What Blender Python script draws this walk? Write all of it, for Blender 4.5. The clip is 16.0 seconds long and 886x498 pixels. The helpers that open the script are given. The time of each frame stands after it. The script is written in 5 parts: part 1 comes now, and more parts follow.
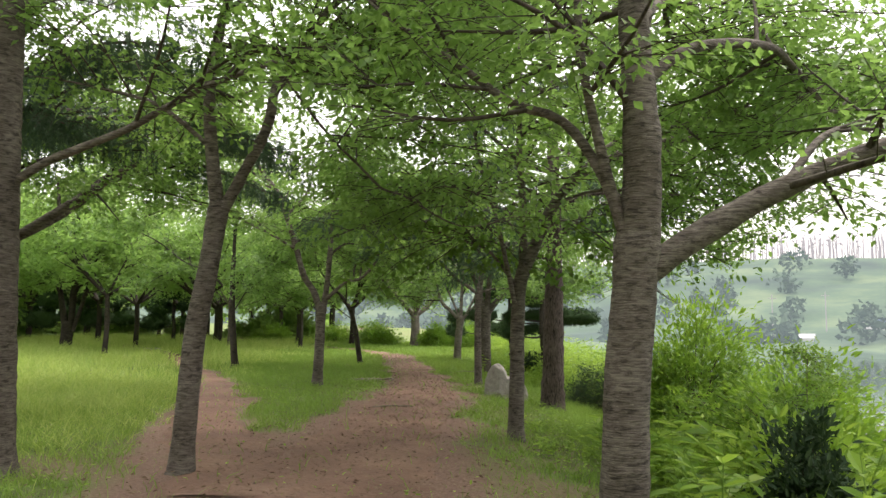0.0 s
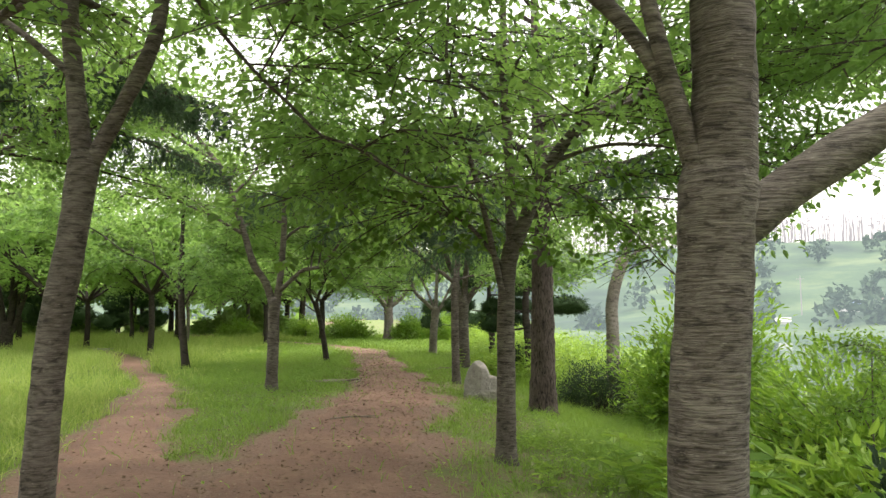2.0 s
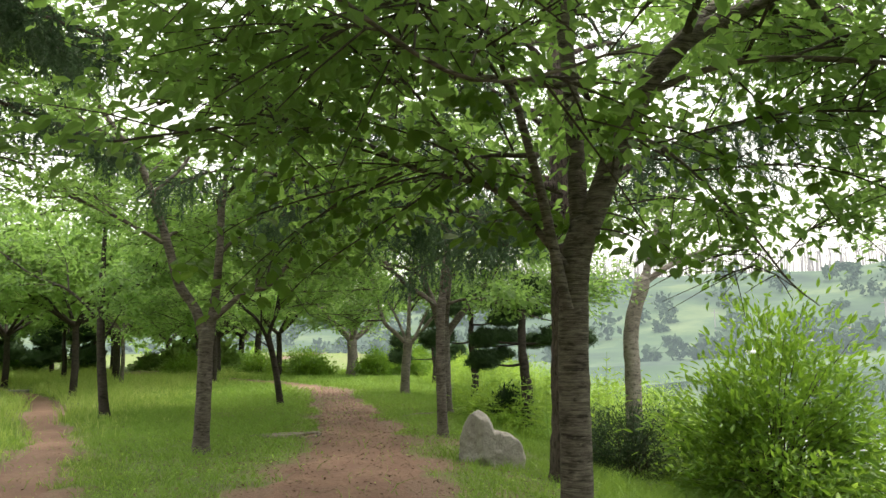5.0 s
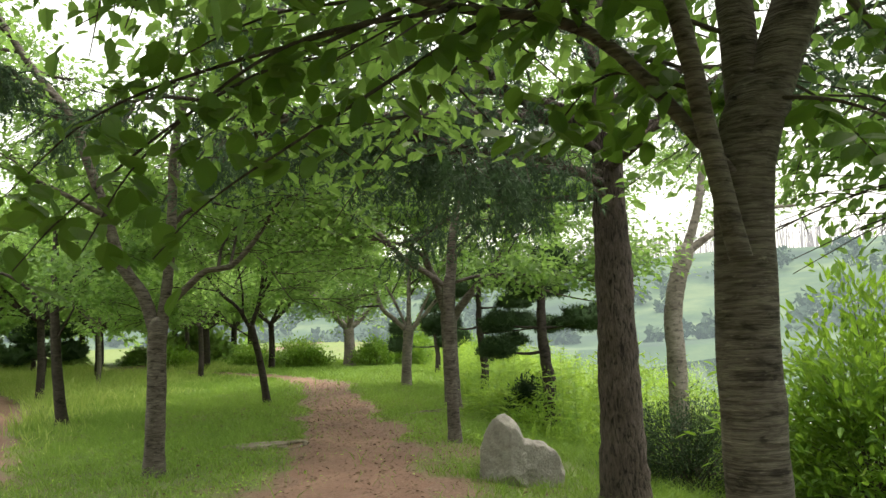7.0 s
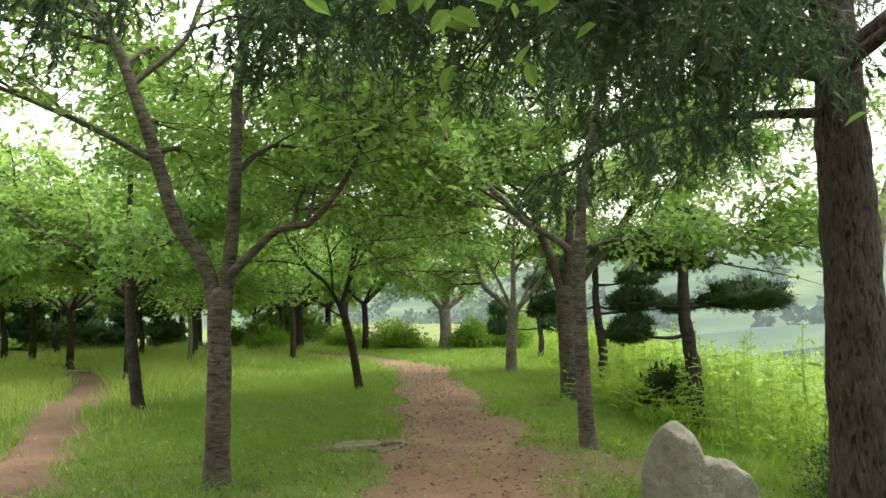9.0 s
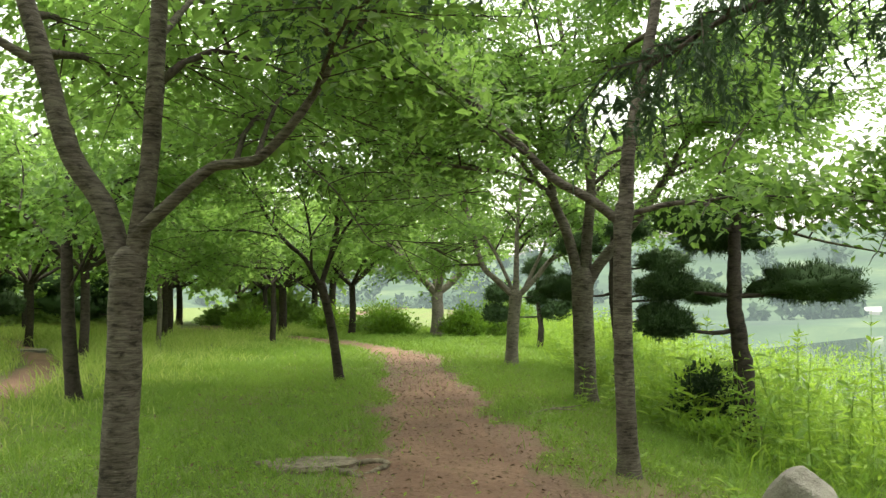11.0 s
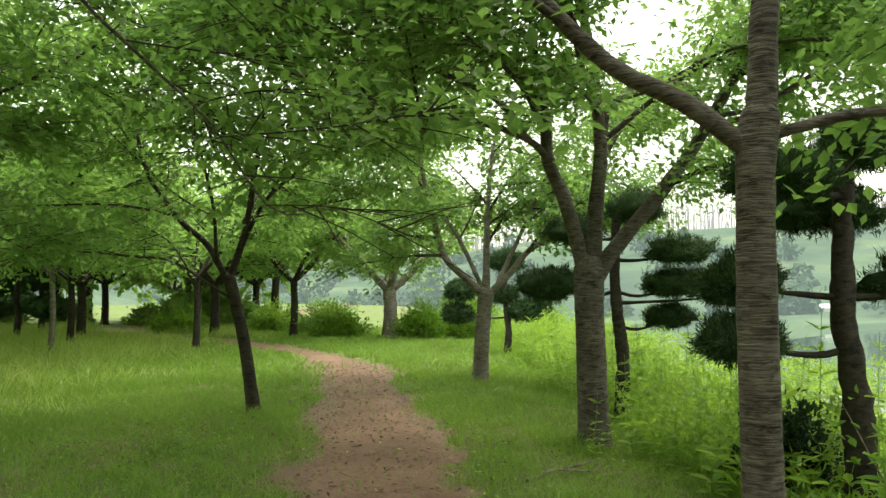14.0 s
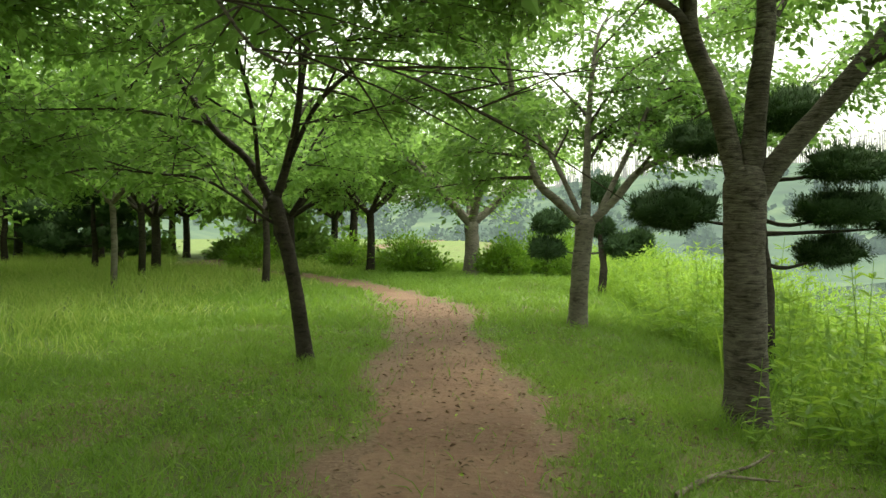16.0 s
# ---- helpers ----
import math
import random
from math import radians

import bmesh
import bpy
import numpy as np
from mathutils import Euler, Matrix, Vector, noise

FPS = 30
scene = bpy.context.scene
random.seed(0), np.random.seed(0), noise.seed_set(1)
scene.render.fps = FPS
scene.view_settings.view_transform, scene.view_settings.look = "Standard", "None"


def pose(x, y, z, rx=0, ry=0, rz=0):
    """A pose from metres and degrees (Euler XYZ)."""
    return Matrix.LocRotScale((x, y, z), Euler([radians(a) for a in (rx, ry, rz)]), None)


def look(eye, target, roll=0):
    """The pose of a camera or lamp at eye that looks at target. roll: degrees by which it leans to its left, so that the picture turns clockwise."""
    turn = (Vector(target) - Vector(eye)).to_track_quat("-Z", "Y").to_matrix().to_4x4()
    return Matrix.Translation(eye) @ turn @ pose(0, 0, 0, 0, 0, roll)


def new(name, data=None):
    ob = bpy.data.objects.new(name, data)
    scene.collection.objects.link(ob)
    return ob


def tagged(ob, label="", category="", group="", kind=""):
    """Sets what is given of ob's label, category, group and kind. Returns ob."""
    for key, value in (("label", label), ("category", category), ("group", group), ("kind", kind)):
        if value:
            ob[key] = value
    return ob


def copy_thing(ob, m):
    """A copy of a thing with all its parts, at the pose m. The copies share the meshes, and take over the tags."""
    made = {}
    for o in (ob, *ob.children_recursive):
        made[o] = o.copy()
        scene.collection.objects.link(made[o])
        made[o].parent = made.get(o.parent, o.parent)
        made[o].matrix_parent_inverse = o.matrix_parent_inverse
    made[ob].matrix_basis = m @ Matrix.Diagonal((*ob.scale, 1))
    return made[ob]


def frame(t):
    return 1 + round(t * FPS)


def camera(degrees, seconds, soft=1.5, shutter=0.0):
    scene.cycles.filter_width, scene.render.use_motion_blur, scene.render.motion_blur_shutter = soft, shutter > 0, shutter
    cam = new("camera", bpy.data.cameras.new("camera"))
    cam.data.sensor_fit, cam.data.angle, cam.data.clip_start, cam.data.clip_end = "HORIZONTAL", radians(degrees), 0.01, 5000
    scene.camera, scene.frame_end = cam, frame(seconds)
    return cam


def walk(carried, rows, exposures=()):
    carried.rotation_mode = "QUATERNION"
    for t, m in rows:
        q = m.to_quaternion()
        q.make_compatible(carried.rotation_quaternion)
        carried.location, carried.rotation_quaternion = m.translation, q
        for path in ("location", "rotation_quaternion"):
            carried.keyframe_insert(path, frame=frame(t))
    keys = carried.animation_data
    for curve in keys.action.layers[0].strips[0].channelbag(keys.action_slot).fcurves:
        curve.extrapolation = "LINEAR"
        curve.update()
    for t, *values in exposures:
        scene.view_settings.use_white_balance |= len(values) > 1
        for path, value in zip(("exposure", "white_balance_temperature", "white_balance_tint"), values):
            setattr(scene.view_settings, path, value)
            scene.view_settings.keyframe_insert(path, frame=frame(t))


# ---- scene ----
cam = camera(60.5, 16.0)
PATH = [
    (0, (0.053, 0.145, 1.43), (0.046, 2.136, 1.621), 0.4),
    (0.5, (0.102, 0.689, 1.461), (0.147, 2.681, 1.635), -0.8),
    (1, (0.161, 1.23, 1.455), (0.22, 3.222, 1.63), -1.0),
    (1.5, (0.13, 1.808, 1.444), (0.187, 3.8, 1.611), -0.9),
    (2, (0.131, 2.388, 1.454), (0.19, 4.38, 1.621), -0.8),
    (2.5, (0.08, 3.0, 1.459), (0.149, 4.986, 1.688), 0.1),
    (3, (0.0, 3.575, 1.496), (0.078, 5.554, 1.773), -0.3),
    (3.5, (-0.012, 4.186, 1.485), (0.089, 6.165, 1.754), -0.6),
    (4, (-0.104, 4.789, 1.468), (0.028, 6.767, 1.732), -0.7),
    (6.5, (-0.147, 7.683, 1.515), (0.037, 9.662, 1.736), -1.8),
    (7, (-0.103, 8.312, 1.504), (0.064, 10.294, 1.716), -2.7),
    (7.5, (-0.197, 8.881, 1.484), (-0.138, 10.871, 1.677), -2.5),
    (8, (-0.228, 9.454, 1.467), (-0.225, 11.446, 1.639), -2.9),
    (8.5, (-0.296, 10.021, 1.463), (-0.356, 12.012, 1.64), -2.8),
    (11, (-0.539, 12.774, 1.427), (-0.595, 14.768, 1.565), -0.7),
    (11.5, (-0.585, 13.401, 1.423), (-0.624, 15.398, 1.522), -0.5),
    (12, (-0.613, 14.058, 1.42), (-0.644, 16.056, 1.499), -0.7),
    (12.5, (-0.622, 14.695, 1.431), (-0.626, 16.693, 1.512), -1.2),
    (13, (-0.632, 15.263, 1.442), (-0.599, 17.261, 1.515), -1.8),
    (13.5, (-0.635, 15.847, 1.447), (-0.587, 17.845, 1.514), 0.3),
    (14, (-0.596, 16.426, 1.496), (-0.533, 18.421, 1.623), -0.7),
    (14.5, (-0.54, 17.031, 1.542), (-0.477, 19.009, 1.828), -1.2),
    (15, (-0.567, 17.566, 1.568), (-0.539, 19.546, 1.845), -2.1),
    (15.5, (-0.573, 18.102, 1.485), (-0.67, 20.1, 1.492), -1.7),
    (16, (-0.657, 18.648, 1.402), (-0.812, 20.641, 1.363), -0.4),
]
walk(cam, [(t, look(eye, target, roll)) for t, eye, target, roll in PATH],
     [(0.0, 1.02, 6900, 16.0), (1.0, 1.18, 6920, 14.0), (2.0, 1.25, 6950, 12.0), (3.0, 1.08, 7000, 10.5), (4.0, 1.05, 7050, 9.0), (8.0, 1.11, 7150, 6.0), (11.0, 1.25, 7280, 0.5), (12.5, 1.12, 7350, -2.0), (14.5, 1.0, 7430, -6.0), (16.0, 0.93, 7500, -8.0)])

# ---- world, sun, exposure ----
world = bpy.data.worlds.new("overcast_sky")
scene.world = world
world.use_nodes = True
wn = world.node_tree
wn.nodes.clear()
sky = wn.nodes.new("ShaderNodeTexSky")
sky.sky_type = 'NISHITA'
sky.sun_disc = False
sky.sun_elevation, sky.sun_rotation = radians(58), radians(25)
sky.air_density, sky.dust_density = 1.6, 3.0
grey = wn.nodes.new("ShaderNodeMix")
grey.data_type = 'RGBA'
grey.inputs[0].default_value = 0.8
grey.inputs[7].default_value = (9.6, 9.9, 10.0, 1)
back = wn.nodes.new("ShaderNodeBackground")
back.inputs[1].default_value = 0.15
wout = wn.nodes.new("ShaderNodeOutputWorld")
wn.links.new(sky.outputs[0], grey.inputs[6])
place = wn.nodes.new("ShaderNodeTexCoord")
split = wn.nodes.new("ShaderNodeSeparateXYZ")
fall = wn.nodes.new("ShaderNodeMapRange")
fall.inputs[1].default_value, fall.inputs[2].default_value = 0.0, 1.0
fall.inputs[3].default_value, fall.inputs[4].default_value = 0.64, 1.3
dome = wn.nodes.new("ShaderNodeMix")
dome.data_type, dome.blend_type = 'RGBA', 'MULTIPLY'
dome.inputs[0].default_value = 1.0
wn.links.new(place.outputs["Generated"], split.inputs[0])
wn.links.new(split.outputs[2], fall.inputs[0])
wn.links.new(grey.outputs[2], dome.inputs[6])
wn.links.new(fall.outputs[0], dome.inputs[7])
wn.links.new(dome.outputs[2], back.inputs[0])
wn.links.new(back.outputs[0], wout.inputs[0])
lamp = bpy.data.lights.new("sun", 'SUN')
lamp.energy, lamp.angle, lamp.color = 1.5, radians(30), (1.0, 0.96, 0.88)
sun = new("sun", lamp)
sun.matrix_world = look((20, 30, 60), (-4, 2, 0))


# ---- numbers ----
rng = np.random.default_rng(7)


def vn(x, y, scale=1.0, seed=0):
    """Smooth value noise in 0..1 over the plan."""
    x, y = np.asarray(x, float) / scale, np.asarray(y, float) / scale
    xi, yi = np.floor(x), np.floor(y)
    fx, fy = x - xi, y - yi
    fx, fy = fx * fx * (3 - 2 * fx), fy * fy * (3 - 2 * fy)

    def h(a, b):
        s = np.sin(a * 127.1 + b * 311.7 + seed * 74.7) * 43758.5453
        return s - np.floor(s)
    return (h(xi, yi) * (1 - fx) + h(xi + 1, yi) * fx) * (1 - fy) + (h(xi, yi + 1) * (1 - fx) + h(xi + 1, yi + 1) * fx) * fy


def sstep(a, b, x):
    t = np.clip((np.asarray(x, float) - a) / (b - a), 0, 1)
    return t * t * (3 - 2 * t)


LAKE = -3.0


def ground_z(x, y):
    """Height of the ground: a level park, falling to the lake on one side, rising a little on the other."""
    x, y = np.asarray(x, float), np.asarray(y, float)
    into = np.maximum(x - 2.2 - 0.02 * np.maximum(y - 20, 0), np.minimum((y - 62) * 0.5, x + 6))
    into = into + sstep(3, 8, into) * 5 * (vn(y, 0 * y, 9.0, 15) - 0.5)
    z = -0.08 - 0.145 * np.clip(x - 0.45, 0, 3) - 0.10 * np.clip(into, 0, 4) - 0.30 * np.clip(into - 4, 0, 12)
    z = z + 0.014 * np.clip(-x - 7, 0, 60) * sstep(-2, 20, y)
    return z + 0.05 * (vn(x, y, 2.3, 3) - 0.5) * sstep(0.5, 4, np.abs(x + 0.7))


# the main path and the side path: middle and half width along y
PY = np.array([-30, -5, 4, 9.3, 13.7, 16.3, 19, 21.6, 25.4, 29.6, 33.4, 38, 40, 43, 47, 52])
PX = np.array([-0.6, -0.8, -0.85, -0.87, -0.7, -0.42, -0.55, -0.8, -1.12, -1.53, -2.03, -3.55, -4.55, -6.3, -9.5, -15.0])
PW = np.array([1.3, 1.3, 1.2, 1.18, 1.15, 1.1, 0.85, 0.77, 0.8, 0.63, 0.7, 0.6, 0.62, 0.9, 1.3, 2.0])
SY = np.array([6.5, 9.5, 12, 14.8, 19, 23.5, 28, 32, 37, 45])
SX = np.array([-1.6, -2.6, -3.7, -4.35, -5.5, -7.6, -9.5, -11.3, -14.6, -21])
SW = np.array([0.9, 0.95, 0.75, 0.65, 0.5, 0.48, 0.45, 0.45, 0.5, 0.6])


def bare(x, y):
    """How bare the soil is, 0 to 1, from the two trodden ways and worn patches."""
    wob = (vn(x, y, 0.9, 11) - 0.5) * 0.6 + (vn(x, y, 0.22, 12) - 0.5) * 0.5
    a = np.abs(x - np.interp(y, PY, PX)) - np.interp(y, PY, PW) + wob
    b = np.abs(x - np.interp(y, SY, SX)) - np.interp(y, SY, SW) + wob + np.where((y < 6.5) | (y > 45), 9, 0)
    d = 1 - sstep(-0.12, 0.3, np.minimum(a, b))
    worn = 0.5 * sstep(0.5, 0.76, 0.6 * vn(x, y, 1.4, 21) + 0.4 * vn(x, y, 0.3, 23)) * sstep(-9, -4, x) * sstep(2.6, 1.2, x)
    start = 0.75 * sstep(12, 7, y) * sstep(0.35, 0.6, vn(x, y, 0.7, 22)) * sstep(4.6, 2.6, np.abs(x + 1.6))
    roots = 0.8 * np.exp(-((x - 0.9) ** 2 + (y - 18.6) ** 2) / 1.4)
    return np.maximum.reduce([d, worn, start, roots])


# ---- mesh helpers ----
def mesh_of(name, v, f, mat, smooth=False):
    v, f = np.asarray(v, np.float32), np.asarray(f, np.int32)
    me = bpy.data.meshes.new(name)
    n, k = f.shape
    me.vertices.add(len(v))
    me.vertices.foreach_set("co", v.ravel())
    me.loops.add(n * k)
    me.loops.foreach_set("vertex_index", f.ravel())
    me.polygons.add(n)
    me.polygons.foreach_set("loop_start", np.arange(0, n * k, k, dtype=np.int32))
    me.polygons.foreach_set("use_smooth", np.full(n, smooth))
    me.update(calc_edges=True)
    me.materials.append(mat)
    return me


def piece(name, vf, mat, parent=None, label="", smooth=False):
    """One mesh object out of vertices and faces, under a thing where one is given."""
    ob = new(name, mesh_of(name, vf[0], vf[1], mat, smooth))
    if parent is not None:
        ob.parent = parent
    return tagged(ob, label)


def part(name, bm, mat, parent, label=""):
    me = bpy.data.meshes.new(name)
    bm.to_mesh(me)
    bm.free()
    me.materials.append(mat)
    ob = new(name, me)
    if parent is not None:
        ob.parent = parent
    return tagged(ob, label)


def thing(name, at, label, category, group="", kind=""):
    ob = new(name)
    ob.empty_display_size = 0.2
    ob.location = at
    return tagged(ob, label, category, group, kind)


def joined(bits):
    vs, fs, n = [], [], 0
    for v, f in bits:
        vs.append(v)
        fs.append(f + n)
        n += len(v)
    return np.concatenate(vs), np.concatenate(fs)


def spline(pts, step=0.12):
    """Points along a smooth curve through pts (any number of columns)."""
    p = np.asarray(pts, float)
    if len(p) < 3:
        n = max(2, int(np.linalg.norm(p[1, :3] - p[0, :3]) / step) + 1)
        t = np.linspace(0, 1, n)[:, None]
        return p[0] * (1 - t) + p[1] * t
    q = np.vstack([2 * p[0] - p[1], p, 2 * p[-1] - p[-2]])
    out = []
    for i in range(1, len(q) - 2):
        n = max(2, int(np.linalg.norm(q[i + 1, :3] - q[i, :3]) / step))
        t = np.linspace(0, 1, n, endpoint=False)[:, None]
        a, b, c, d = q[i - 1], q[i], q[i + 1], q[i + 2]
        out.append(0.5 * (2 * b + (c - a) * t + (2 * a - 5 * b + 4 * c - d) * t ** 2 + (3 * b - a - 3 * c + d) * t ** 3))
    out.append(q[-2][None])
    return np.vstack(out)


def tube(pts, radii, sides=10, rough=0.0, seed=0):
    """A round limb along pts with the radii given, lumpy where rough is set, its tip closed to a point."""
    p = np.asarray(pts, float)
    r = np.asarray(radii, float)
    t = np.gradient(p, axis=0)
    t /= np.linalg.norm(t, axis=1)[:, None] + 1e-9
    ref = np.array([0.0, 1.0, 0.0]) if abs(t[0, 1]) < 0.8 else np.array([1.0, 0, 0])
    u = np.cross(t, ref)
    u /= np.linalg.norm(u, axis=1)[:, None] + 1e-9
    w = np.cross(t, u)
    a = np.arange(sides) * 2 * np.pi / sides
    rr = r[:, None] * np.ones(sides)[None]
    if rough:
        i = np.arange(len(p))[:, None] * 0.5
        rr = rr * (1 + rough * (vn(a[None] * 1.6 + seed, i, 0.7, seed) + vn(np.cos(a)[None] * 2 + seed, i * 2.2, 0.6, seed + 5) - 1.0))
    v = p[:, None] + rr[..., None] * (np.cos(a)[None, :, None] * u[:, None] + np.sin(a)[None, :, None] * w[:, None])
    n = len(p)
    i, j = np.meshgrid(np.arange(n - 1), np.arange(sides), indexing="ij")
    k = (j + 1) % sides
    f = np.stack([i * sides + j, i * sides + k, (i + 1) * sides + k, (i + 1) * sides + j], -1).reshape(-1, 4)
    return v.reshape(-1, 3), f


def sticks(a, m, b, r0, r1):
    """Many thin three-sided twigs at once, from a over m to b."""
    n = len(a)
    d = b - a
    d /= np.linalg.norm(d, axis=1)[:, None] + 1e-9
    u = np.cross(d, np.array([0.13, 0.27, 0.95]))
    u /= np.linalg.norm(u, axis=1)[:, None] + 1e-9
    w = np.cross(d, u)
    rings = []
    for c, r in ((a, r0), (m, (r0 + r1) / 2), (b, r1)):
        for k in range(3):
            g = k * 2.0944
            rings.append(c + np.reshape(r, (-1, 1)) * (math.cos(g) * u + math.sin(g) * w))
    v = np.stack(rings, 1).reshape(-1, 3)
    f = []
    for s in (0, 3):
        for k in range(3):
            f.append([s + k, s + (k + 1) % 3, s + 3 + (k + 1) % 3, s + 3 + k])
    f = (np.arange(n)[:, None, None] * 9 + np.array(f)[None]).reshape(-1, 4)
    return v, f


def unit(v):
    return v / (np.linalg.norm(v, axis=1)[:, None] + 1e-9)


def blades(pos, axis, up, length, width, shape="leaf", fold=0.16):
    """Many leaves at once: each starts at pos, points along axis, faces up. Shapes: leaf (six corners, folded), oval, diamond, needle."""
    n = len(pos)
    axis = unit(axis)
    side = unit(np.cross(axis, up))
    nrm = np.cross(side, axis)
    L, W = np.reshape(length, (-1, 1)) * np.ones((n, 1)), np.reshape(width, (-1, 1)) * np.ones((n, 1))

    def at(a, s, h):
        return pos + axis * L * a + side * W * s + nrm * W * h
    if shape == "leaf":
        v = np.stack([at(0, 0, 0), at(0.28, 0.44, fold), at(0.66, 0.42, fold * 0.8), at(1, 0, -fold), at(0.66, -0.42, fold * 0.8), at(0.28, -0.44, fold)], 1)
        f = np.array([[0, 3, 2, 1], [0, 5, 4, 3]])
        k = 6
    elif shape == "oval":
        v = np.stack([at(0, 0, 0), at(0.10, 0.24, fold * 0.4), at(0.3, 0.46, fold), at(0.58, 0.47, fold), at(0.82, 0.27, fold * 0.4), at(1, 0, -fold), at(0.82, -0.27, fold * 0.4), at(0.58, -0.47, fold), at(0.3, -0.46, fold), at(0.10, -0.24, fold * 0.4)], 1)
        f = np.arange(10)[None, ::-1]
        k = 10
    elif shape == "diamond":
        v = np.stack([at(0, 0, 0), at(0.45, 0.5, fold), at(1, 0, 0), at(0.5, -0.5, fold)], 1)
        f = np.array([[0, 3, 2, 1]])
        k = 4
    else:
        v = np.stack([at(0, 0.5, 0), at(0, -0.5, 0), at(1, 0, 0)], 1)
        f = np.array([[0, 1, 2]])
        k = 3
    return v.reshape(-1, 3), (np.arange(n)[:, None, None] * k + f[None]).reshape(-1, f.shape[1])


# ---- materials ----
def shader(name):
    m = bpy.data.materials.new(name)
    m.use_nodes = True
    nt = m.node_tree
    return m, nt, nt.nodes["Principled BSDF"], nt.nodes["Material Output"]


def add(nt, kind, **vals):
    nd = nt.nodes.new(kind)
    for k, val in vals.items():
        nd.inputs[k].default_value = val
    return nd


def ramp(nt, stops, fac):
    nd = nt.nodes.new("ShaderNodeValToRGB")
    el = nd.color_ramp.elements
    while len(el) < len(stops):
        el.new(0.5)
    for e, (p, c) in zip(el, stops):
        e.position, e.color = p, (*c, 1)
    nt.links.new(fac, nd.inputs[0])
    return nd


def leaf_material(name, dark, mid, light, glow, amount=0.45, rough=0.5, patch=0.55):
    """Leaves: each one its own green, and light shines through them."""
    m, nt, bsdf, out = shader(name)
    geo = nt.nodes.new("ShaderNodeNewGeometry")
    obj = nt.nodes.new("ShaderNodeObjectInfo")
    tex = add(nt, "ShaderNodeTexNoise", Scale=patch, Detail=3.0)
    nt.links.new(geo.outputs["Position"], tex.inputs["Vector"])
    mix = nt.nodes.new("ShaderNodeMath")
    mix.operation = 'MULTIPLY_ADD'
    mix.inputs[1].default_value = 0.55
    nt.links.new(geo.outputs["Random Per Island"], mix.inputs[0])
    sub = nt.nodes.new("ShaderNodeMath")
    sub.operation = 'MULTIPLY'
    sub.inputs[1].default_value = 0.5
    nt.links.new(tex.outputs[0], sub.inputs[0])
    nt.links.new(sub.outputs[0], mix.inputs[2])
    col = ramp(nt, [(0.1, dark), (0.5, mid), (0.92, light)], mix.outputs[0])
    nt.links.new(col.outputs[0], bsdf.inputs["Base Color"])
    bsdf.inputs["Roughness"].default_value = rough
    bsdf.inputs["Specular IOR Level"].default_value = 0.45
    tr = nt.nodes.new("ShaderNodeBsdfTranslucent")
    tint = nt.nodes.new("ShaderNodeMix")
    tint.data_type, tint.blend_type = 'RGBA', 'MIX'
    tint.inputs[0].default_value = 0.65
    tint.inputs[7].default_value = (*glow, 1)
    nt.links.new(col.outputs[0], tint.inputs[6])
    nt.links.new(tint.outputs[2], tr.inputs[0])
    both = nt.nodes.new("ShaderNodeMixShader")
    both.inputs[0].default_value = amount
    nt.links.new(bsdf.outputs[0], both.inputs[1])
    nt.links.new(tr.outputs[0], both.inputs[2])
    nt.links.new(both.outputs[0], out.inputs[0])
    return m


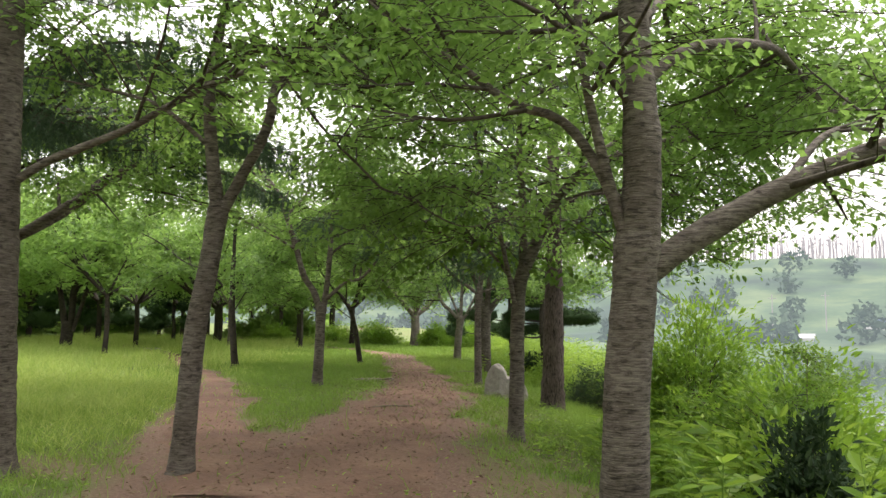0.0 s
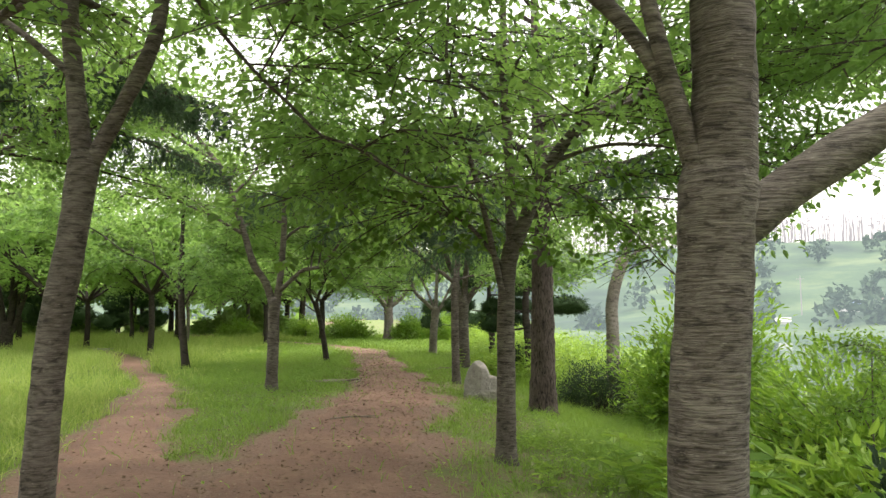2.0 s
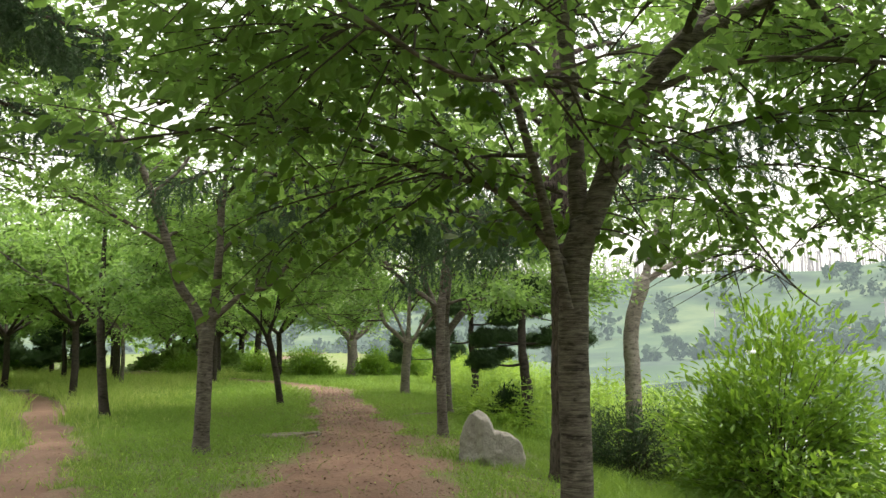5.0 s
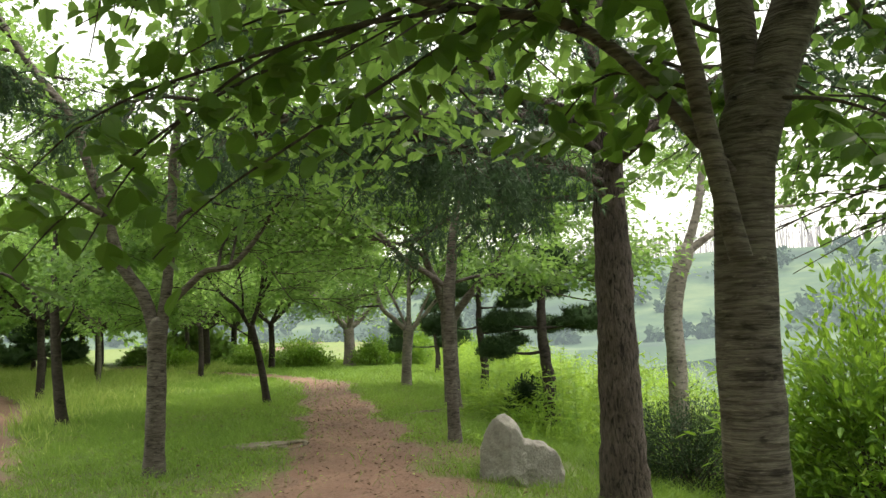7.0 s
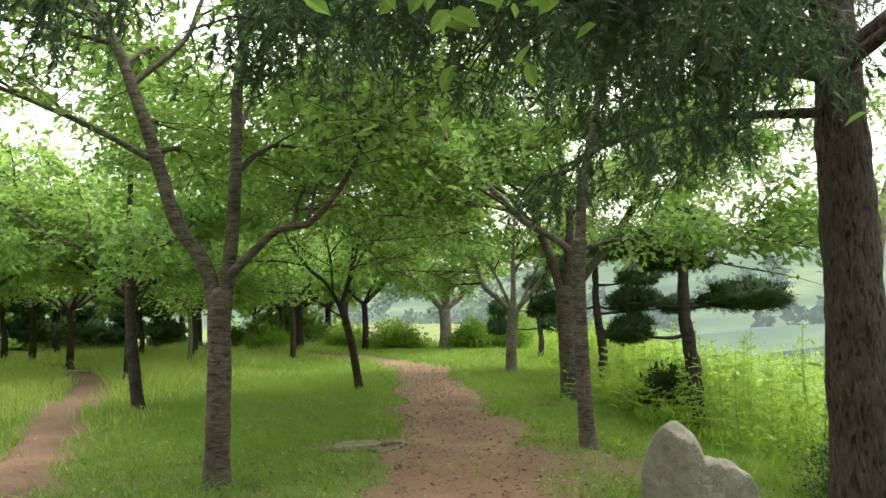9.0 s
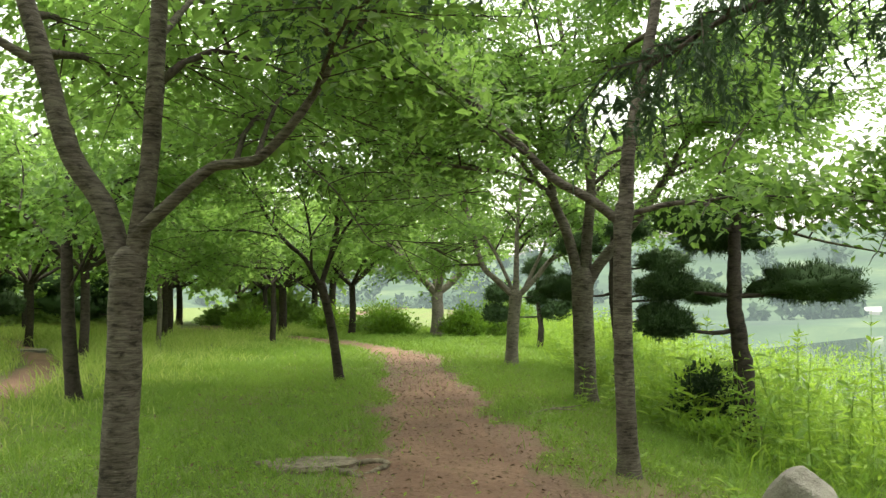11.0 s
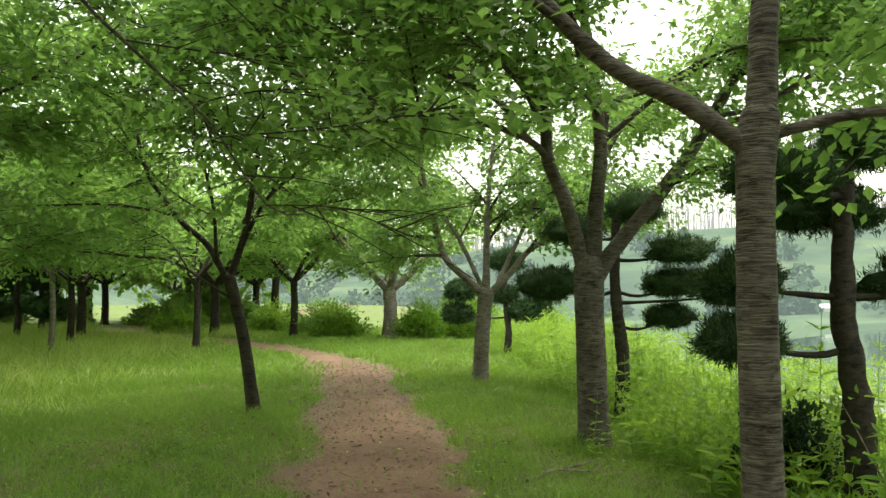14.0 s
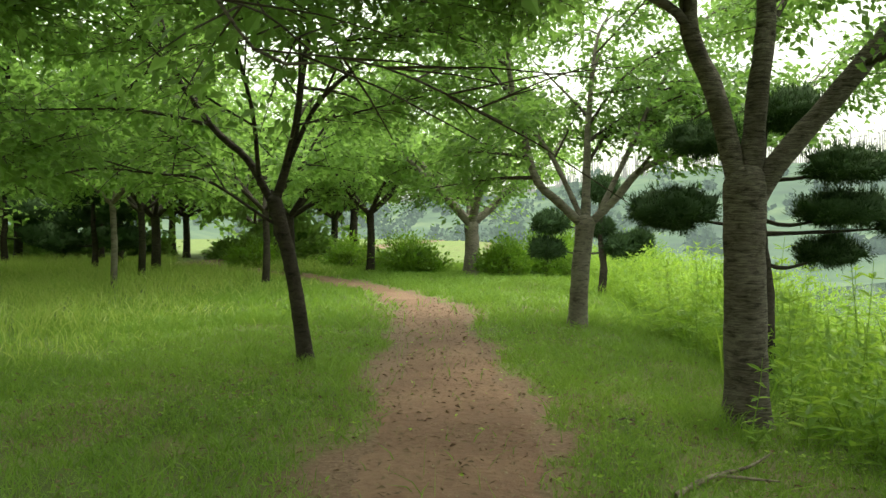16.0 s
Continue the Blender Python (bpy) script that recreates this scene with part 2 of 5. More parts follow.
def bark_material(name, dark, light, stretch=(3, 3, 14), bump=0.9, lichen=None, depth=0.018, bands=0.0):
    """Bark: bands across the stem (or plates, by stretch), pale flecks, stains, relief."""
    m, nt, bsdf, out = shader(name)
    tc = nt.nodes.new("ShaderNodeTexCoord")
    mp = nt.nodes.new("ShaderNodeMapping")
    mp.inputs["Scale"].default_value = stretch
    nt.links.new(tc.outputs["Object"], mp.inputs[0])
    fine = add(nt, "ShaderNodeTexNoise", Scale=3.0, Detail=6.0, Roughness=0.65, Distortion=0.6)
    nt.links.new(mp.outputs[0], fine.inputs["Vector"])
    big = add(nt, "ShaderNodeTexNoise", Scale=2.6, Detail=3.0)
    nt.links.new(tc.outputs["Object"], big.inputs["Vector"])
    mid = tuple(0.55 * p + 0.45 * q for p, q in zip(dark, light))
    c1 = ramp(nt, [(0.36, dark), (0.45, mid), (0.66, light)], fine.outputs[0])
    c2 = ramp(nt, [(0.35, (0.58, 0.55, 0.53)), (0.65, (1, 1, 1))], big.outputs[0])
    mul = nt.nodes.new("ShaderNodeMix")
    mul.data_type, mul.blend_type = 'RGBA', 'MULTIPLY'
    mul.inputs[0].default_value = 0.8
    nt.links.new(c1.outputs[0], mul.inputs[6])
    nt.links.new(c2.outputs[0], mul.inputs[7])
    col = mul.outputs[2]
    if lichen:
        sp = add(nt, "ShaderNodeTexNoise", Scale=9.0, Detail=4.0)
        nt.links.new(mp.outputs[0], sp.inputs["Vector"])
        fac = ramp(nt, [(0.62, (0, 0, 0)), (0.74, (0.7, 0.7, 0.7))], sp.outputs[0])
        lx = nt.nodes.new("ShaderNodeMix")
        lx.data_type = 'RGBA'
        lx.inputs[7].default_value = (*lichen, 1)
        nt.links.new(fac.outputs[0], lx.inputs[0])
        nt.links.new(col, lx.inputs[6])
        col = lx.outputs[2]
    height = fine.outputs[0]
    if bands:
        mb = nt.nodes.new("ShaderNodeMapping")
        mb.inputs["Scale"].default_value = (2.8, 2.8, 30)
        nt.links.new(tc.outputs["Object"], mb.inputs[0])
        line = add(nt, "ShaderNodeTexNoise", Scale=3.2, Detail=3.0, Roughness=0.55, Distortion=0.15)
        nt.links.new(mb.outputs[0], line.inputs["Vector"])
        shade = ramp(nt, [(0.40, (0.34, 0.31, 0.29)), (0.49, (1, 1, 1)), (0.62, (1, 1, 1)), (0.70, (1.25, 1.22, 1.18))], line.outputs[0])
        lm = nt.nodes.new("ShaderNodeMix")
        lm.data_type, lm.blend_type = 'RGBA', 'MULTIPLY'
        lm.inputs[0].default_value = bands
        nt.links.new(col, lm.inputs[6])
        nt.links.new(shade.outputs[0], lm.inputs[7])
        col, height = lm.outputs[2], line.outputs[0]
    nt.links.new(col, bsdf.inputs["Base Color"])
    bsdf.inputs["Roughness"].default_value = 0.85
    bsdf.inputs["Specular IOR Level"].default_value = 0.25
    bp = add(nt, "ShaderNodeBump", Strength=bump, Distance=depth)
    nt.links.new(height, bp.inputs["Height"])
    nt.links.new(bp.outputs[0], bsdf.inputs["Normal"])
    return m


def rough_material(name, stops, scale=4.0, rough=0.9, bump=0.3, fine=60.0, depth=0.01):
    """Stone, soil, plaster and the like: two sizes of mottling and a fine relief."""
    m, nt, bsdf, out = shader(name)
    geo = nt.nodes.new("ShaderNodeNewGeometry")
    a = add(nt, "ShaderNodeTexNoise", Scale=scale, Detail=5.0, Roughness=0.6)
    b = add(nt, "ShaderNodeTexNoise", Scale=fine, Detail=4.0, Roughness=0.7)
    for nd in (a, b):
        nt.links.new(geo.outputs["Position"], nd.inputs["Vector"])
    mid = nt.nodes.new("ShaderNodeMix")
    mid.inputs[0].default_value = 0.4
    nt.links.new(a.outputs[0], mid.inputs[2])
    nt.links.new(b.outputs[0], mid.inputs[3])
    col = ramp(nt, stops, mid.outputs[0])
    nt.links.new(col.outputs[0], bsdf.inputs["Base Color"])
    bsdf.inputs["Roughness"].default_value = rough
    bp = add(nt, "ShaderNodeBump", Strength=bump, Distance=depth)
    nt.links.new(b.outputs[0], bp.inputs["Height"])
    nt.links.new(bp.outputs[0], bsdf.inputs["Normal"])
    return m


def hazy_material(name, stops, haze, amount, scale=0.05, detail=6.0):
    """Far slopes, woods and houses beyond the lake; damp-air haze is painted in as an even glow."""
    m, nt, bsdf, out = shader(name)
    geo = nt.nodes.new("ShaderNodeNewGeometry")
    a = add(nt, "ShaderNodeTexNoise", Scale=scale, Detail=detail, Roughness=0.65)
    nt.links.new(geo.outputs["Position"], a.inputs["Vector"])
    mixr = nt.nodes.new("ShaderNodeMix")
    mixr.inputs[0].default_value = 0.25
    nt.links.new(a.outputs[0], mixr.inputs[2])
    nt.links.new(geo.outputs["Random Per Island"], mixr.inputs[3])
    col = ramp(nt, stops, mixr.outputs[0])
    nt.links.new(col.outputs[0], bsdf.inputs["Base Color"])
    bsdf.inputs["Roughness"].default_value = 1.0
    # emission stands in for haze in the air; nothing over there is a lamp
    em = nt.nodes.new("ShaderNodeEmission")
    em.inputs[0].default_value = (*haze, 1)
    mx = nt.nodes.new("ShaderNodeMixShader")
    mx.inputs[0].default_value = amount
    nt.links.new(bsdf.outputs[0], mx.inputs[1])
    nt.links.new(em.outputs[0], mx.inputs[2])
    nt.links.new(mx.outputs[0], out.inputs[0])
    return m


M_LEAF = leaf_material("cherry_leaf", (0.04, 0.085, 0.02), (0.085, 0.165, 0.04), (0.16, 0.27, 0.065), (0.36, 0.58, 0.13), 0.52, 0.5)
# paler than the near cherry leaves: distance haze is put into these greens
M_LEAF_FAR = leaf_material("park_leaf_hazed", (0.06, 0.12, 0.035), (0.11, 0.205, 0.055), (0.19, 0.30, 0.085), (0.44, 0.66, 0.16), 0.6)
# for the hanging sprays: deeper green and less translucent than the crowns
M_LEAF_LOW = leaf_material("dark_cherry_leaf", (0.04, 0.09, 0.014), (0.07, 0.145, 0.022), (0.11, 0.2, 0.03), (0.22, 0.38, 0.05), 0.42)
M_NEEDLE = leaf_material("cedar_needle", (0.026, 0.055, 0.03), (0.05, 0.095, 0.05), (0.09, 0.15, 0.085), (0.13, 0.22, 0.10), 0.28, 0.6)
M_PINE = leaf_material("pine_needle", (0.012, 0.03, 0.012), (0.028, 0.06, 0.02), (0.06, 0.11, 0.035), (0.07, 0.13, 0.03), 0.18, 0.85)
M_YEW = leaf_material("yew_leaf", (0.012, 0.03, 0.014), (0.025, 0.055, 0.022), (0.06, 0.10, 0.035), (0.05, 0.09, 0.02), 0.15, 0.75)
M_SHRUB = leaf_material("shrub_leaf", (0.045, 0.10, 0.016), (0.095, 0.19, 0.026), (0.19, 0.32, 0.045), (0.32, 0.52, 0.05), 0.42)
M_EDGE = leaf_material("edge_bush_leaf", (0.09, 0.17, 0.045), (0.17, 0.28, 0.075), (0.28, 0.41, 0.11), (0.46, 0.66, 0.16), 0.52)
M_WEED = leaf_material("weed_leaf", (0.06, 0.14, 0.022), (0.16, 0.29, 0.04), (0.34, 0.46, 0.08), (0.48, 0.68, 0.09), 0.45)
M_GRASS = leaf_material("grass_blade", (0.05, 0.11, 0.018), (0.135, 0.235, 0.038), (0.25, 0.36, 0.08), (0.36, 0.54, 0.08), 0.4, 0.6, 2.6)
M_MEADOW = leaf_material("meadow_grass", (0.12, 0.21, 0.04), (0.26, 0.37, 0.07), (0.52, 0.54, 0.22), (0.50, 0.62, 0.14), 0.42, 0.6, 1.6)
M_BARK = bark_material("cherry_bark", (0.062, 0.05, 0.044), (0.225, 0.192, 0.168), (3, 3, 9), bump=1.0, lichen=(0.26, 0.23, 0.20), depth=0.016, bands=0.6)
M_BARK_DARK = bark_material("wet_dark_bark", (0.018, 0.014, 0.012), (0.075, 0.06, 0.05), (3, 3, 7))
M_BARK_CEDAR = bark_material("cedar_bark", (0.022, 0.016, 0.014), (0.19, 0.145, 0.13), (11, 11, 3.2), bump=1.0, depth=0.06)
M_BARK_PALE = bark_material("pale_bark", (0.10, 0.085, 0.072), (0.31, 0.27, 0.235), (3, 3, 6))
M_TWIG = bark_material("twig_bark", (0.035, 0.027, 0.022), (0.11, 0.09, 0.075), (8, 8, 8), bump=0.2)
M_DEAD = bark_material("dead_wood", (0.10, 0.08, 0.06), (0.34, 0.29, 0.23), (6, 6, 6))
M_ROCK = rough_material("pale_granite", [(0.3, (0.13, 0.115, 0.10)), (0.45, (0.25, 0.225, 0.20)), (0.7, (0.36, 0.33, 0.29))], 5.0, 0.85, 0.9, 22, 0.03)
M_DIRT = rough_material("trodden_soil", [(0.3, (0.112, 0.058, 0.04)), (0.5, (0.19, 0.104, 0.073)), (0.7, (0.28, 0.172, 0.125))], 0.8, 0.95, 0.9, 14, 0.035)
M_DARKGLASS, _nt, _b, _o = shader("dark_window_glass")
_b.inputs["Base Color"].default_value = (0.03, 0.035, 0.04, 1)
_b.inputs["Roughness"].default_value = 0.1
M_WATER, nt, bsdf, _o = shader("lake_water")
bsdf.inputs["Base Color"].default_value = (0.06, 0.085, 0.07, 1)
bsdf.inputs["Roughness"].default_value = 0.07
bsdf.inputs["Specular IOR Level"].default_value = 0.8
_g = nt.nodes.new("ShaderNodeNewGeometry")
_w = add(nt, "ShaderNodeTexNoise", Scale=1.3, Detail=3.0)
nt.links.new(_g.outputs["Position"], _w.inputs["Vector"])
_bp = add(nt, "ShaderNodeBump", Strength=0.25, Distance=0.02)
nt.links.new(_w.outputs[0], _bp.inputs["Height"])
nt.links.new(_bp.outputs[0], bsdf.inputs["Normal"])
# haze colour that glows in every far-shore material, walls, roofs and poles included
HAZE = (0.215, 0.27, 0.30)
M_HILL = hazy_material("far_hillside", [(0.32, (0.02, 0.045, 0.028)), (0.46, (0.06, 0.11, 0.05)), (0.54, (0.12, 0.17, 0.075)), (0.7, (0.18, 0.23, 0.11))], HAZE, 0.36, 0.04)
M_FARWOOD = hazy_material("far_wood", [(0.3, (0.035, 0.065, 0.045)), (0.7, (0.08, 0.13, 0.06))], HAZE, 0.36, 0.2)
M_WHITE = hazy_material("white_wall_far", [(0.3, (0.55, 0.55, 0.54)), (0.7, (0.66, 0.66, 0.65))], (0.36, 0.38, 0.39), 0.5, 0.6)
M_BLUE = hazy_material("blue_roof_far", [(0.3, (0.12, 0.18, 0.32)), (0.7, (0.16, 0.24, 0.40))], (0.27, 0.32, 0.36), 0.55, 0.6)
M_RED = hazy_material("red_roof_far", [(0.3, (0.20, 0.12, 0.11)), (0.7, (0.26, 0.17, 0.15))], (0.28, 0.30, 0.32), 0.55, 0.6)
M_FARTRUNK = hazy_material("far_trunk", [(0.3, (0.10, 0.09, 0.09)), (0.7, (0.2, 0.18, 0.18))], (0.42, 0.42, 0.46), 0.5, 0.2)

# ground: soil that shows where it is bare, turf elsewhere
M_GROUND, nt, bsdf, _o = shader("park_turf")
at = nt.nodes.new("ShaderNodeAttribute")
at.attribute_name = "bare"
_g = nt.nodes.new("ShaderNodeNewGeometry")
n1 = add(nt, "ShaderNodeTexNoise", Scale=1.1, Detail=5.0, Roughness=0.65)
n2 = add(nt, "ShaderNodeTexNoise", Scale=26.0, Detail=4.0, Roughness=0.7)
for _n in (n1, n2):
    nt.links.new(_g.outputs["Position"], _n.inputs["Vector"])
turf = ramp(nt, [(0.3, (0.075, 0.085, 0.025)), (0.5, (0.11, 0.155, 0.032)), (0.72, (0.16, 0.21, 0.05))], n1.outputs[0])
soil = ramp(nt, [(0.3, (0.10, 0.055, 0.038)), (0.5, (0.175, 0.10, 0.073)), (0.7, (0.27, 0.175, 0.13))], n2.outputs[0])
mx = nt.nodes.new("ShaderNodeMix")
mx.data_type = 'RGBA'
nt.links.new(at.outputs["Fac"], mx.inputs[0])
nt.links.new(turf.outputs[0], mx.inputs[6])
nt.links.new(soil.outputs[0], mx.inputs[7])
nt.links.new(mx.outputs[2], bsdf.inputs["Base Color"])
bsdf.inputs["Roughness"].default_value = 0.95
_bp = add(nt, "ShaderNodeBump", Strength=0.6, Distance=0.02)
nt.links.new(n2.outputs[0], _bp.inputs["Height"])
nt.links.new(_bp.outputs[0], bsdf.inputs["Normal"])


# ---- ground, paths, lake ----
def grid_faces(n, m):
    i, j = np.meshgrid(np.arange(n - 1), np.arange(m - 1), indexing="ij")
    a = i * m + j
    return np.stack([a, a + 1, a + m + 1, a + m], -1).reshape(-1, 4)


far = np.array([1.0, 2.2, 4, 7, 11, 17, 25, 37, 55, 80, 120, 180, 280, 450, 800, 1600])
gx = np.concatenate([(-14 - far)[::-1], np.arange(-14, 6, 0.15), 6 + far])
gy = np.concatenate([(-4 - far)[::-1], np.arange(-4, 46, 0.15), 46 + far])
Y, X = np.meshgrid(gy, gx, indexing="ij")
Z = ground_z(X, Y)
d0 = bare(X, Y)
Z = Z + 0.02 * (vn(X, Y, 0.4, 5) - 0.5) * (1 - d0)
ground = piece("ground", (np.stack([X, Y, Z], -1).reshape(-1, 3), grid_faces(len(gy), len(gx))), M_GROUND, smooth=True)
ground.data.attributes.new("bare", 'FLOAT', 'POINT').data.foreach_set("value", d0.ravel().astype(np.float32))
tagged(ground, "park ground of patchy green turf with bare brown soil", "ground", kind="structure")


def trodden(name, ys, xs, ws, y0, y1, label):
    """A trodden earth path, a little raised in the middle, its ragged edges sinking into the turf."""
    yy = np.arange(y0, y1, 0.12)
    u = np.linspace(-1, 1, 25)
    cx, w = np.interp(yy, ys, xs), np.interp(yy, ys, ws)
    k = np.convolve(np.pad(cx, 6, mode="edge"), np.ones(13) / 13, mode="valid")
    edge = 0.9 + 0.3 * (vn(yy[:, None] + 0 * u, np.sign(u)[None] * 9.0 + 0 * yy[:, None], 0.7, 31) - 0.5) + 0.2 * (vn(yy[:, None] + 0 * u, np.sign(u)[None] * 5.0 + 0 * yy[:, None], 0.25, 32) - 0.5)
    px = k[:, None] + u[None] * w[:, None] * edge
    py = yy[:, None] + 0 * u[None]
    pz = ground_z(px, py) + 0.022 - 0.045 * np.abs(u[None]) ** 3 + 0.018 * (vn(px, py, 0.35, 33) - 0.5) + 0.010 * (vn(px, py, 0.11, 34) - 0.5)
    ob = piece(name, (np.stack([px, py, pz], -1).reshape(-1, 3), grid_faces(len(yy), len(u))[:, ::-1]), M_DIRT, smooth=True)
    return tagged(ob, label, "path", kind="structure")


trodden("path", PY, PX, PW, -12, 50, "trodden reddish-brown earth footpath curving through the park")
trodden("side_path", SY, SX, SW, 6.8, 44, "narrow bare earth side path through the meadow")
lake = piece("water", (np.array([(8, -900, LAKE), (900, -900, LAKE), (900, 900, LAKE), (-60, 900, LAKE), (-60, 64, LAKE), (8, 64, LAKE)], float)[[0, 1, 2, 5]], np.array([[0, 1, 2, 3]])), M_WATER)
tagged(lake, "still grey-green lake water below the bank", "lake", kind="structure")


# ---- the far shore ----
az = np.radians(np.linspace(-120, 125, 300))
rad = np.concatenate([np.linspace(80, 200, 28), np.linspace(208, 340, 22), [380, 460]])
R, A = np.meshgrid(rad, az, indexing="ij")
shore = 116 + 22 * (vn(A * 3, 0 * A, 1, 41) - 0.5) + 45 * sstep(0.35, -0.2, A) - 70 * sstep(-0.2, -0.5, A)
ridge = 22 + 8 * vn(A * 5, 0 * A, 1, 42) + 16 * sstep(0.52, 0.9, A) - 8 * sstep(0.3, -0.3, A)
up = sstep(15, 200, R - shore)
H = np.where(R < shore, LAKE - 1.5, LAKE + 0.5 + ridge * up + 1.6 * (vn(R, A * 150, 9, 43) - 0.3) * sstep(0, 25, R - shore))
H = np.where(R > 345, H - (R - 345) * 0.3, H)
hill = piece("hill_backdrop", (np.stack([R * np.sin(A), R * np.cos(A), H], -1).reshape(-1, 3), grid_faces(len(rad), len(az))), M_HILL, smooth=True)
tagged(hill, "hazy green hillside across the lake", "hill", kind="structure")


def hill_z(x, y):
    r, a = np.hypot(x, y), np.arctan2(x, y)
    s = 116 + 22 * (vn(a * 3, 0 * a, 1, 41) - 0.5) + 45 * sstep(0.35, -0.2, a) - 70 * sstep(-0.2, -0.5, a)
    g = 22 + 8 * vn(a * 5, 0 * a, 1, 42) + 16 * sstep(0.52, 0.9, a) - 8 * sstep(0.3, -0.3, a)
    return LAKE + 0.5 + g * sstep(15, 200, r - s)


n = 1900
a = rng.uniform(radians(-25), radians(110), n)
r = rng.uniform(296, 318, n)
foot = np.stack([r * np.sin(a), r * np.cos(a), hill_z(r * np.sin(a), r * np.cos(a)) - 0.5], 1)
top = foot + np.stack([rng.normal(0, 0.5, n), rng.normal(0, 0.5, n), rng.uniform(7, 11, n)], 1)
vf = [sticks(foot, (foot + top) / 2, top, np.full(n, 0.24), np.full(n, 0.12))]
pick = rng.integers(0, n, 2600)
pos = foot[pick] + (top - foot)[pick] * rng.uniform(0.72, 1.12, (2600, 1)) + rng.normal(0, 0.9, (2600, 3))
vf.append(blades(pos, rng.normal(0, 1, (2600, 3)), rng.normal(0, 1, (2600, 3)), rng.uniform(0.7, 1.5, 2600), rng.uniform(0.5, 1.0, 2600), "diamond"))
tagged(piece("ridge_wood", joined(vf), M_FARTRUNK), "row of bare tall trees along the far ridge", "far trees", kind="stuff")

nc = 520
a = rng.uniform(radians(-85), radians(112), nc)
r = 142 + 140 * rng.uniform(0, 1, nc) ** 1.4 + 45 * sstep(0.35, -0.2, a)
c = np.stack([r * np.sin(a), r * np.cos(a), hill_z(r * np.sin(a), r * np.cos(a))], 1)
hgt = rng.uniform(2.0, 7.0, nc)
k = rng.integers(0, nc, 36000)
g = rng.normal(0, 1, (36000, 3))
g = g / np.linalg.norm(g, axis=1)[:, None] * rng.uniform(0.4, 1, (36000, 1))
pos = c[k] + g * np.stack([hgt[k] * 0.55, hgt[k] * 0.55, hgt[k] * 0.5], 1)
pos[:, 2] += hgt[k] * 0.5
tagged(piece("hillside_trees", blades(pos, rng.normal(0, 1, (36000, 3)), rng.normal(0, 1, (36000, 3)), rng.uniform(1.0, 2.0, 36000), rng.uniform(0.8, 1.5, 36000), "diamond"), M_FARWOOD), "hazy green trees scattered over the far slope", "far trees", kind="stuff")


# ---- trees ----
def wander(pts, amount, seed):
    """A limb's points with small irregular bends."""
    r = np.random.default_rng(seed)
    p = np.array(pts, float)
    if len(p) > 2:
        p[1:-1] += r.normal(0, amount, (len(p) - 2, 3))
    return p


def limb_run(pts, r0, r1, step=0.12):
    s = spline(pts, step)
    d = np.concatenate([[0], np.cumsum(np.linalg.norm(np.diff(s, axis=0), axis=1))])
    t = d / d[-1]
    return s, r0 + (r1 - r0) * t, d[-1]


